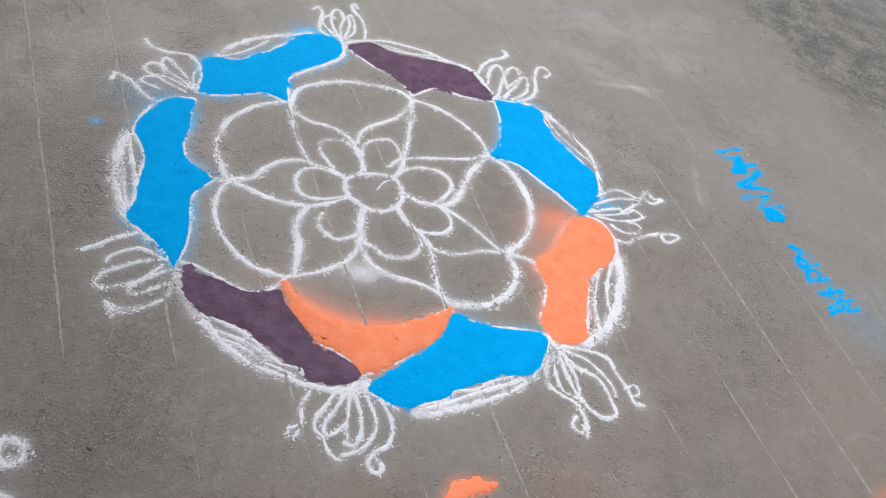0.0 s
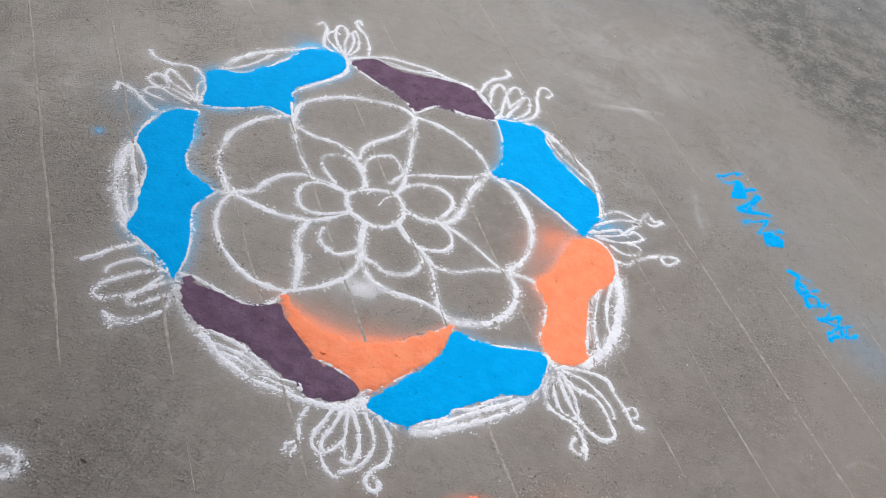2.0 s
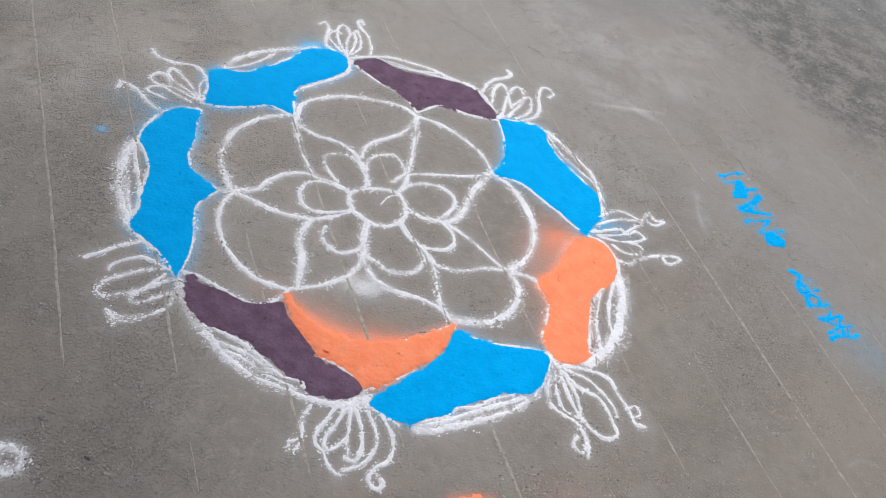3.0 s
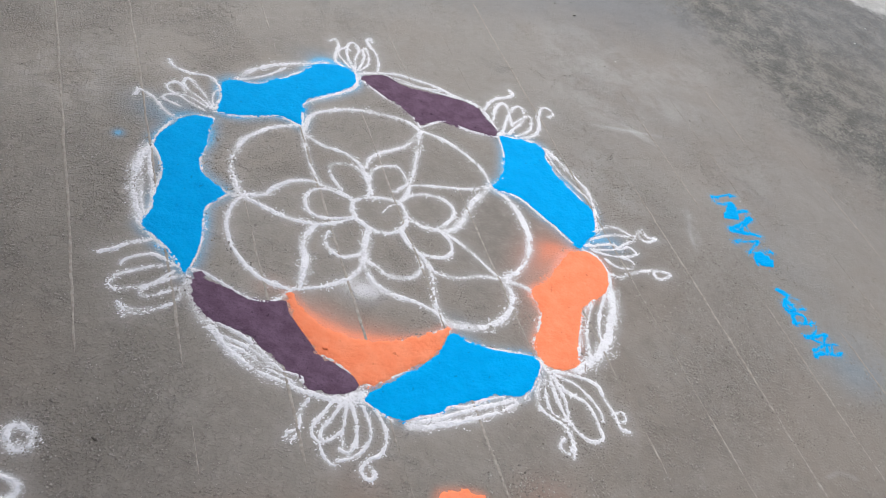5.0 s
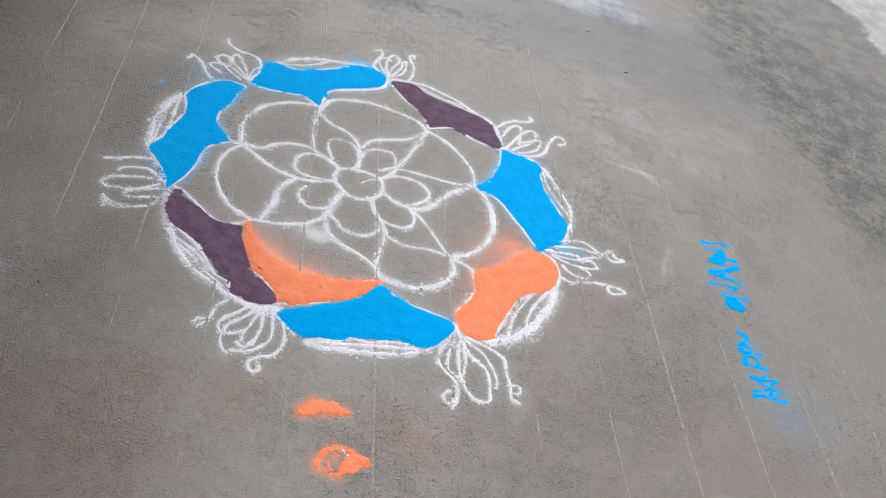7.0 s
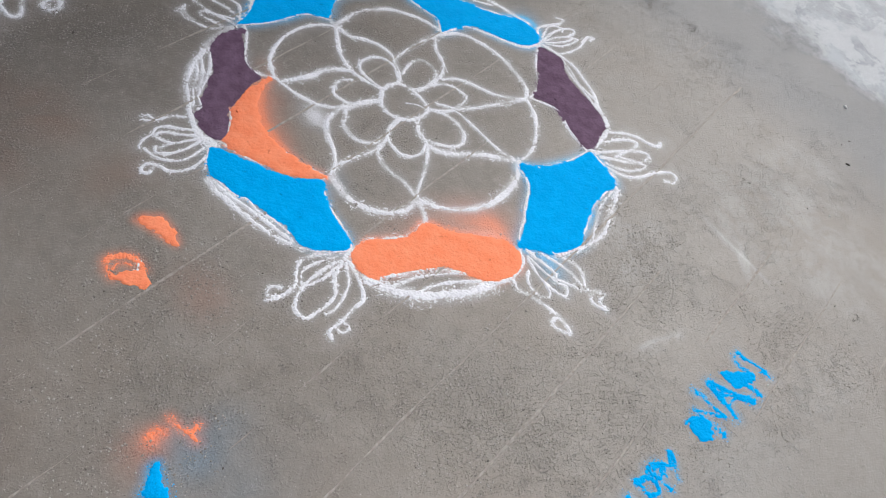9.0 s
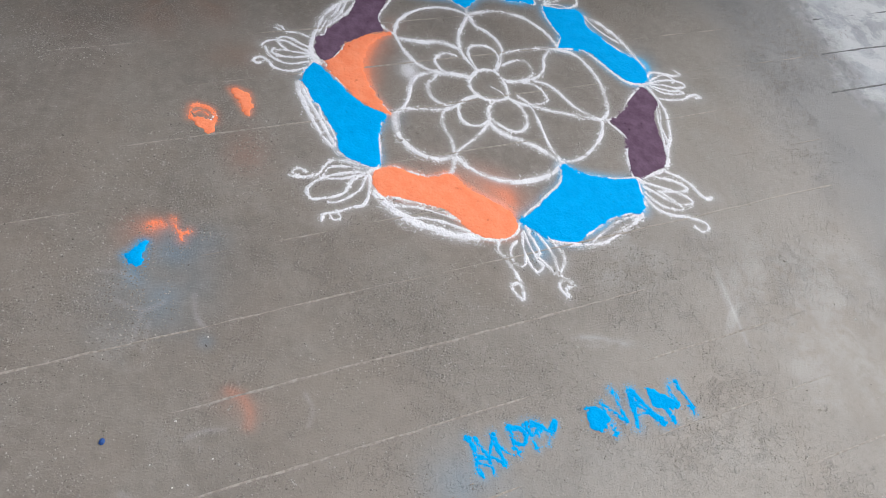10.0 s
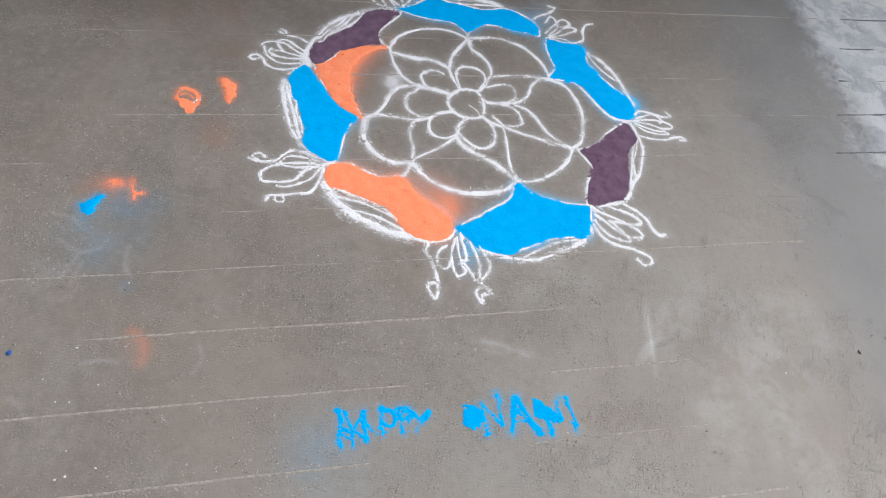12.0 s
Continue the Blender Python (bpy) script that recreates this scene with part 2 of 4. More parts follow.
def vnoise(x, y, scale, shift=0):
    """Smooth value noise in 0..1."""
    x, y = x * scale + 37.3 * shift + 500.0, y * scale + 91.7 * shift + 500.0
    i, j = np.floor(x).astype(int), np.floor(y).astype(int)
    u, v = x - i, y - j
    u, v = u * u * (3 - 2 * u), v * v * (3 - 2 * v)
    i0, j0, i1, j1 = i % 256, j % 256, (i + 1) % 256, (j + 1) % 256
    top = TABLE[i0, j0] * (1 - u) + TABLE[i1, j0] * u
    low = TABLE[i0, j1] * (1 - u) + TABLE[i1, j1] * u
    return top * (1 - v) + low * v


def curve(points, closed=False, step=0.006):
    """A smooth hand-drawn line through points in centimetres."""
    p = np.array(points) / 100.0
    if closed:
        p = np.vstack((p[-1], p, p[0], p[1]))
    else:
        p = np.vstack((2 * p[0] - p[1], p, 2 * p[-1] - p[-2]))
    out = []
    for a, b, c, d in zip(p[:-3], p[1:-2], p[2:-1], p[3:]):
        n = max(2, int(np.hypot(*(c - b)) / step))
        t = np.linspace(0, 1, n, endpoint=False)[:, None]
        out.append(0.5 * (2 * b + (c - a) * t + (2 * a - 5 * b + 4 * c - d) * t**2 + (3 * b - a - 3 * c + d) * t**3))
    return np.vstack(out + [p[-2:-1]])


def gap_to_line(x, y, line):
    """Distance of points to a line, and how far along it they are."""
    best, along, run = np.full(x.shape, 9.0), np.zeros(x.shape), 0.0
    for a, b in zip(line[:-1], line[1:]):
        e = b - a
        length = max(np.hypot(*e), 1e-6)
        t = np.clip(((x - a[0]) * e[0] + (y - a[1]) * e[1]) / length**2, 0, 1)
        d = np.hypot(x - a[0] - t * e[0], y - a[1] - t * e[1])
        near = d < best
        best, along = np.where(near, d, best), np.where(near, run + t * length, along)
        run += length
    return best, along


def inside(x, y, ring):
    hit = np.zeros(x.shape, bool)
    for (ax, ay), (bx, by) in zip(ring, np.roll(ring, -1, axis=0)):
        if ay != by:
            hit ^= ((ay > y) != (by > y)) & (x < (bx - ax) * (y - ay) / (by - ay) + ax)
    return hit


def grid_mesh(name, xs, ys, h, keep):
    """A mesh of the kept cells of a height field, with its origin in its middle."""
    used = np.zeros(h.shape, bool)
    for di in (0, 1):
        for dj in (0, 1):
            used[di : h.shape[0] - 1 + di, dj : h.shape[1] - 1 + dj] |= keep
    index = np.cumsum(used.ravel()).reshape(h.shape) - 1
    i, j = np.nonzero(used)
    v = np.stack((xs[i], ys[j], h[i, j]), 1)
    mid = np.array(((v[:, 0].min() + v[:, 0].max()) / 2, (v[:, 1].min() + v[:, 1].max()) / 2, 0.0))
    i, j = np.nonzero(keep)
    f = np.stack((index[i, j], index[i + 1, j], index[i + 1, j + 1], index[i, j + 1]), 1)
    mesh = bpy.data.meshes.new(name)
    mesh.from_pydata((v - mid).tolist(), [], f.tolist())
    mesh.polygons.foreach_set("use_smooth", np.ones(len(f), bool))
    return mesh, mid


def part(name, mesh_mid, material, parent=None, label=""):
    mesh, mid = mesh_mid
    mesh.materials.append(material)
    ob = new(name, mesh)
    ob.location = mid
    if parent is not None:
        ob.parent = parent
        ob.location = Vector(mid) - (parent.location if parent.parent is None else parent.location + parent.parent.location)
    return tagged(ob, label)


def powder(name, strokes=(), fills=(), height=0.0026, cell=0.0016, edge=0.006, loose=1.0, ragged=1.0):
    """Strokes (width in cm, points in cm) and filled outlines of loose powder, as one mesh."""
    lines = [(w / 200.0, curve(p)) for w, p in strokes]
    rings = [curve(p, True, 0.01)[:-1] for p in fills]
    every = np.vstack([l for _, l in lines] + rings)
    lo, hi = every.min(0) - 0.022, every.max(0) + 0.022
    xs, ys = np.arange(lo[0], hi[0], cell), np.arange(lo[1], hi[1], cell)
    x, y = np.meshgrid(xs, ys, indexing="ij")
    h = np.full(x.shape, -1.0)
    body = 0.6 * (vnoise(x, y, 420, 1) - 0.5) + 0.5 * (vnoise(x, y, 180, 2) - 0.5)
    spray = loose * (0.95 * (vnoise(x, y, 600, 3) - 0.5) + 0.4 * (vnoise(x, y, 220, 4) - 0.5))
    wide = vnoise(x, y, 38, 5) - 0.5
    for half, line in lines:
        d, along = gap_to_line(x, y, line)
        half = 0.82 * half * (1.0 + 0.8 * wide + 0.5 * (vnoise(x, y, 9, 33) - 0.5) + 0.25 * (vnoise(along, along * 0, 60, 6) - 0.5))
        q = d / half
        thin = np.clip(3.2 * (vnoise(x, y, 15, 31) - 0.52), 0, 1) + 0.7 * np.clip(3 * (vnoise(x, y, 48, 32) - 0.6), 0, 1)
        core = 0.52 * (1 - q**2) - 0.07 + 1.25 * body + 0.3 * wide - 0.48 * loose * thin
        tail = -0.16 - 0.15 * (q - 1) + 1.1 * spray
        h = np.maximum(h, np.where(q < 1, np.maximum(core, -0.3), np.where(q < 3.2, tail, -1.0)))
    for ring in rings:
        d, _ = gap_to_line(x, y, np.vstack((ring, ring[:1])))
        s = np.where(inside(x, y, ring), d, -d) + ragged * (0.008 * (vnoise(x, y, 55, 21) - 0.5) + 0.007 * (vnoise(x, y, 140, 22) - 0.5))
        core = np.clip(s / edge, 0, 1) ** 0.6 * 0.7 + 0.2 + 0.5 * body + 0.5 * wide - 0.5 * np.clip(vnoise(x, y, 70, 23) - 0.8, 0, 1)
        fuzz = 0.018 + 0.05 * vnoise(x, y, 14, 24)
        tail = -0.14 + fuzz * s / 0.002 + spray * 0.9
        h = np.maximum(h, np.where(s > 0, core, np.where(s > -0.016, tail, -1.0)))
    h = np.maximum(h, -0.15) * height
    top = np.maximum(np.maximum(h[:-1, :-1], h[1:, :-1]), np.maximum(h[:-1, 1:], h[1:, 1:]))
    return grid_mesh(name, xs, ys, h, top > 0)


def puff(x, y, cx, cy, sx, sy, turn=0.0):
    c, s = math.cos(radians(turn)), math.sin(radians(turn))
    u, v = ((x - cx) * c + (y - cy) * s) / sx, (-(x - cx) * s + (y - cy) * c) / sy
    return np.exp(-(u * u + v * v))


# ---- the drawing: lines are (width, points), in centimetres ----
CENTRE_RING = [
    (1.15, [(-11.0, -0.8), (-8.6, 1.8), (-4.4, 3.8), (-0.8, 4.2), (1.5, 1.3), (2.4, -2.1), (1.4, -4.7), (-0.7, -6.9), (-3.8, -7.5), (-6.6, -6.8), (-9.2, -5.5), (-10.5, -3.3), (-11.0, -0.8)]),
    (0.35, [(-0.4, 3.8), (-2.7, 2.0), (-3.6, -0.9)]),
]
SMALL_PETALS = [
    [
        (0.95, [(-11.1, -0.5), (-14.1, 0.1), (-17.4, 0.2), (-19.7, -0.9), (-21.1, -2.8), (-21.2, -5.7), (-19.5, -8.7), (-17.0, -9.4), (-13.8, -8.4), (-11.1, -6.9), (-9.5, -5.7)]),
    ],
    [
        (0.95, [(-14.2, 1.4), (-17.1, 3.9), (-19.0, 6.6), (-19.1, 9.0), (-16.8, 10.7), (-13.5, 11.0), (-10.7, 8.8), (-8.8, 5.6), (-8.2, 2.7)]),
    ],
    [
        (0.95, [(-7.8, 4.1), (-9.2, 7.4), (-9.6, 11.8), (-7.5, 14.9), (-4.3, 16.4), (-2.0, 14.5), (-0.5, 11.4), (-1.6, 9.7), (-2.5, 7.4)]),
    ],
    [
        (0.95, [(-0.8, 4.8), (0.9, 7.6), (4.5, 10.2), (8.6, 10.8), (11.7, 9.1), (12.5, 6.1), (11.3, 2.7), (9.2, -0.3), (6.6, -0.9), (3.3, 0.2), (1.9, 0.6)]),
    ],
    [
        (0.95, [(1.7, -5.1), (4.0, -7.8), (6.9, -9.5), (10.1, -9.4), (13.1, -8.2), (14.5, -5.8), (13.9, -3.3), (12.4, -1.6), (10.1, -0.1)]),
    ],
    [
        (1.5, [(-5.1, -7.6), (-4.9, -12.3), (-3.6, -16.9)]),
        (1.0, [(-2.8, -17.5), (-0.2, -18.1), (1.9, -19.3), (4.4, -19.1), (7.2, -17.7), (8.6, -15.5), (8.8, -12.9), (7.5, -10.8)]),
    ],
    [
        (0.95, [(-4.6, -14.5), (-5.5, -16.5), (-7.6, -18.2), (-9.3, -18.7), (-11.3, -17.9), (-12.8, -16.5), (-13.6, -14.7), (-13.3, -12.8)]),
    ],
]
POINTED_PETALS = [
    [
        (1.25, [(-34.4, -11.1), (-30.2, -8.7), (-28.3, -4.5), (-25.5, -1.1), (-22.2, 0.9), (-19.6, 0.9), (-15.7, 1.0), (-11.1, -0.3)]),
        (1.1, [(-33.0, -11.4), (-27.7, -12.5), (-23.2, -13.0), (-18.4, -12.3), (-15.0, -11.1), (-11.9, -8.7), (-9.3, -6.1)]),
    ],
    [
        (1.2, [(-29.3, 17.7), (-27.6, 13.5), (-25.0, 8.4), (-22.5, 4.4), (-20.4, 1.4)]),
        (1.1, [(-28.3, 16.4), (-24.0, 14.6), (-18.5, 14.6), (-15.6, 13.9), (-12.3, 11.6), (-9.2, 7.4), (-7.7, 3.7)]),
    ],
    [
        (1.3, [(-1.9, 32.9), (-3.6, 26.7), (-6.4, 22.6), (-9.8, 18.8), (-11.5, 15.3), (-11.4, 11.6)]),
        (1.2, [(-1.8, 31.8), (-0.9, 24.1), (-0.3, 17.8), (0.1, 11.7), (0.2, 7.6), (-0.6, 4.9)]),
    ],
    [
        (0.85, [(19.4, 21.1), (13.9, 17.5), (7.9, 15.0), (2.0, 12.5), (-0.2, 10.9)]),
        (1.5, [(18.6, 19.6), (16.0, 12.6), (15.4, 7.3), (14.0, 2.9), (12.3, 0.8), (9.2, -0.5), (5.9, -0.8), (3.1, 0.1)]),
    ],
    [
        (0.9, [(27.6, -8.7), (23.4, -6.5), (19.7, -4.0), (14.7, -1.5), (11.2, -0.4), (8.3, -0.5)]),
        (1.0, [(27.3, -8.5), (21.9, -10.2), (18.3, -12.5), (14.7, -13.6), (11.8, -13.4), (9.8, -11.6), (7.6, -9.9), (4.6, -7.6), (2.1, -5.0)]),
    ],
    [
        (1.2, [(17.0, -26.3), (14.5, -23.8), (13.3, -20.3), (12.5, -17.3), (11.4, -14.4), (9.1, -11.0)]),
        (1.15, [(17.1, -26.8), (14.0, -24.7), (9.6, -24.0), (4.2, -24.0), (0.2, -22.8), (-2.1, -20.5), (-3.7, -17.8), (-4.4, -14.4)]),
    ],
    [
        (0.95, [(-15.9, -32.1), (-12.2, -30.1), (-8.3, -27.2), (-5.5, -24.0), (-4.0, -20.4), (-4.0, -17.1)]),
        (1.5, [(-14.1, -31.0), (-14.8, -27.1), (-15.7, -22.6), (-17.2, -19.1), (-17.5, -15.8), (-16.6, -12.1)]),
    ],
]
ROUND_PETALS = [
    [
        (1.05, [(-34.2, -11.4), (-35.0, -15.3), (-34.5, -19.5), (-32.9, -23.0), (-30.2, -26.8), (-26.2, -30.0), (-22.7, -31.7), (-19.1, -32.3), (-15.9, -32.1)]),
    ],
    [
        (1.3, [(-35.1, -10.7), (-37.5, -7.3), (-39.9, -3.0), (-40.8, 2.0), (-40.5, 6.8), (-38.1, 11.6), (-35.2, 15.2), (-30.7, 18.6)]),
    ],
    [
        (1.2, [(-28.9, 17.2), (-29.5, 21.5), (-28.9, 24.5), (-26.3, 27.8), (-20.8, 31.8), (-15.5, 34.0), (-9.7, 35.0), (-6.0, 35.2), (-1.7, 33.5)]),
    ],
    [
        (1.1, [(-1.3, 33.7), (4.0, 33.4), (8.8, 31.8), (13.6, 29.2), (17.0, 26.3), (18.8, 23.4), (19.7, 21.4)]),
    ],
    [
        (1.7, [(20.3, 21.0), (24.4, 19.5), (28.5, 15.0), (31.1, 10.1), (32.3, 4.8), (32.0, 0.0), (30.5, -4.6), (27.7, -8.3)]),
    ],
    [
        (1.6, [(28.0, -8.7), (30.2, -12.1), (30.6, -16.1), (29.5, -19.8), (27.3, -22.6), (23.9, -25.0), (20.4, -26.2), (17.6, -26.5)]),
    ],
    [
        (0.8, [(18.2, -27.8), (16.1, -30.0), (13.2, -33.3), (9.6, -36.0)]),
    ],
]
FILL_A = [(-49.3, 9.4), (-52.6, 9.4), (-55.5, 6.7), (-57.2, 1.2), (-57.9, -1.6), (-57.7, -4.1), (-56.5, -6.5), (-54.5, -8.4), (-52.3, -12.1), (-51.0, -17.0), (-50.1, -21.0), (-49.2, -24.0), (-49.2, -28.9), (-46.6, -30.3), (-42.8, -32.7), (-39.1, -35.0), (-36.4, -37.3), (-36.1, -34.6), (-36.1, -31.6), (-37.1, -26.4), (-39.2, -20.6), (-39.5, -17.3), (-37.7, -12.4), (-41.4, -10.4), (-44.7, -8.3), (-46.6, -4.7), (-47.4, -0.2), (-48.5, 5.5)]
FILL_B = [(-49.7, 13.1), (-51.0, 18.5), (-52.7, 23.5), (-51.5, 26.6), (-48.9, 27.3), (-45.1, 28.6), (-41.6, 33.2), (-37.4, 38.8), (-36.3, 42.5), (-33.7, 46.7), (-28.9, 48.8), (-25.7, 48.4), (-23.4, 45.7), (-23.3, 41.8), (-26.5, 36.7), (-30.9, 31.4), (-32.2, 28.3), (-31.3, 24.0), (-30.3, 18.6), (-33.0, 19.3), (-37.0, 18.8), (-41.5, 15.9), (-45.6, 13.8)]
FILL_C = [(-22.1, 46.9), (-19.2, 50.1), (-17.2, 51.7), (-14.8, 51.2), (-9.9, 50.3), (-3.8, 51.4), (3.8, 53.1), (10.2, 52.9), (13.8, 49.6), (17.3, 46.2), (17.7, 42.9), (13.4, 41.7), (7.3, 41.2), (2.7, 40.8), (-0.7, 38.4), (-2.5, 36.0), (-5.2, 38.5), (-9.4, 40.6), (-14.4, 42.6), (-18.6, 44.3)]
FILL_D = [(18.7, 43.9), (22.3, 44.9), (26.9, 46.0), (30.9, 45.5), (32.8, 41.5), (35.5, 36.8), (39.6, 33.0), (43.7, 29.2), (46.8, 27.3), (48.4, 22.7), (48.3, 18.4), (46.5, 14.7), (45.7, 11.5), (44.2, 11.1), (41.6, 13.2), (37.8, 16.0), (33.2, 18.1), (29.4, 20.6), (25.6, 21.9), (22.0, 21.2), (20.1, 22.3), (21.5, 25.3), (21.8, 30.4), (20.9, 36.9)]
FILL_E = [(39.6, -28.4), (42.7, -28.5), (45.8, -27.3), (47.8, -25.5), (47.1, -21.2), (47.1, -14.9), (47.1, -9.9), (48.7, -5.9), (52.0, -2.0), (53.0, 2.0), (52.2, 6.3), (50.3, 9.4), (46.0, 10.3), (42.6, 8.1), (40.7, 3.9), (39.0, -1.4), (36.6, -5.9), (34.5, -8.8), (36.5, -12.2), (37.7, -15.1), (37.5, -20.0), (37.0, -23.3), (38.2, -25.9)]
FILL_F = [(5.7, -51.8), (6.3, -49.9), (8.9, -46.7), (11.6, -43.2), (15.3, -38.9), (17.5, -34.6), (18.2, -31.5), (18.8, -29.1), (22.1, -29.4), (26.9, -29.4), (31.7, -28.5), (36.5, -27.3), (39.1, -28.1), (39.2, -30.7), (38.3, -34.6), (36.8, -37.9), (33.5, -40.0), (30.6, -40.6), (27.5, -43.0), (23.3, -46.0), (20.5, -49.1), (16.9, -51.1), (15.1, -52.9), (12.1, -54.0), (9.3, -53.6)]
FILL_G = [(-34.8, -37.1), (-33.9, -35.4), (-31.8, -36.7), (-28.8, -37.0), (-25.8, -37.7), (-22.4, -37.8), (-19.3, -37.2), (-15.8, -35.8), (-14.7, -37.6), (-13.1, -39.1), (-10.1, -41.6), (-7.2, -44.0), (-5.7, -45.5), (-2.2, -46.3), (1.3, -47.1), (3.5, -48.7), (3.2, -50.6), (1.0, -52.5), (-2.5, -53.4), (-5.0, -54.0), (-6.4, -52.2), (-8.4, -51.4), (-10.8, -50.5), (-13.3, -49.2), (-16.4, -47.9), (-19.4, -46.9), (-22.8, -46.4), (-26.2, -46.0), (-29.1, -45.4), (-31.4, -43.7), (-33.2, -40.9)]
FILL_H = [(-16.0, -33.1), (-14.1, -33.7), (-11.1, -36.3), (-6.5, -38.6), (-1.8, -38.9), (2.6, -38.2), (7.9, -36.2), (13.0, -32.5), (17.8, -27.8), (18.4, -28.9), (17.7, -32.4), (16.1, -36.6), (12.3, -41.3), (8.7, -45.9), (6.4, -48.0), (4.4, -48.9), (1.8, -47.2), (-1.8, -45.8), (-5.6, -45.1), (-7.4, -43.4), (-11.0, -40.5), (-13.8, -37.3)]
PANEL_LINES = [
    [
        (0.9, [(-49.4, 9.7), (-48.4, 3.4), (-46.6, -4.7), (-44.5, -8.6), (-41.2, -10.8), (-37.4, -12.0), (-34.3, -11.3)]),
        (0.8, [(-37.0, -12.3), (-39.2, -16.3), (-39.5, -19.9), (-37.3, -25.7), (-36.2, -30.8), (-35.9, -35.6)]),
        (1.2, [(-50.1, -28.5), (-45.9, -30.8), (-40.8, -33.4), (-36.7, -36.8)]),
        (0.8, [(-49.6, 10.3), (-53.7, 8.9), (-56.4, 5.8), (-57.9, -0.1), (-57.8, -5.5)]),
    ],
    [
        (0.8, [(-50.4, 12.5), (-45.6, 13.8), (-40.4, 16.5), (-35.8, 19.4), (-30.0, 18.2)]),
        (1.1, [(-29.6, 18.0), (-32.1, 24.8), (-32.0, 27.9), (-29.0, 32.4), (-25.7, 36.6), (-22.8, 41.5), (-23.1, 46.6)]),
    ],
    [
        (0.9, [(-23.5, 47.5), (-18.6, 44.3), (-13.5, 41.8), (-8.7, 40.5), (-5.2, 38.5), (-2.1, 34.7)]),
        (0.9, [(-1.9, 35.3), (1.4, 39.9), (4.8, 41.9), (8.8, 41.2), (13.4, 41.7), (18.2, 42.9)]),
    ],
    [
        (0.8, [(18.6, 43.1), (20.9, 36.9), (22.1, 30.5), (22.0, 25.5), (19.9, 21.9)]),
        (0.8, [(20.0, 21.3), (24.9, 21.8), (28.6, 20.9), (33.2, 18.1), (37.8, 15.4), (41.6, 12.6), (45.5, 11.5)]),
        (0.8, [(19.0, 44.0), (23.9, 45.2), (27.7, 45.9)]),
    ],
    [
        (1.1, [(28.0, -8.5), (33.5, -8.6), (35.7, -10.5), (37.7, -14.3), (37.5, -20.0)]),
        (0.9, [(37.1, -22.5), (38.2, -25.9), (39.6, -28.4)]),
        (0.9, [(45.7, 10.9), (49.6, 10.0), (52.5, 6.4), (53.6, 1.3), (52.7, -1.2)]),
    ],
    [
        (0.7, [(17.8, -27.9), (18.8, -29.1), (22.1, -29.7), (26.9, -29.6), (31.7, -28.6), (36.5, -27.7), (39.2, -28.1)]),
        (0.9, [(39.3, -28.5), (38.8, -33.7), (36.9, -38.5)]),
        (1.0, [(5.5, -52.1), (10.4, -53.6), (11.9, -54.3)]),
    ],
    [
        (0.9, [(-36.1, -35.6), (-32.7, -35.6), (-29.1, -36.4), (-25.9, -37.4), (-22.4, -38.0), (-19.2, -37.4), (-17.0, -35.5), (-15.6, -32.3)]),
        (0.5, [(1.8, -47.2), (-1.8, -45.8), (-5.3, -45.1)]),
        (0.6, [(5.0, -48.7), (8.7, -45.6), (12.4, -41.6)]),
    ],
]
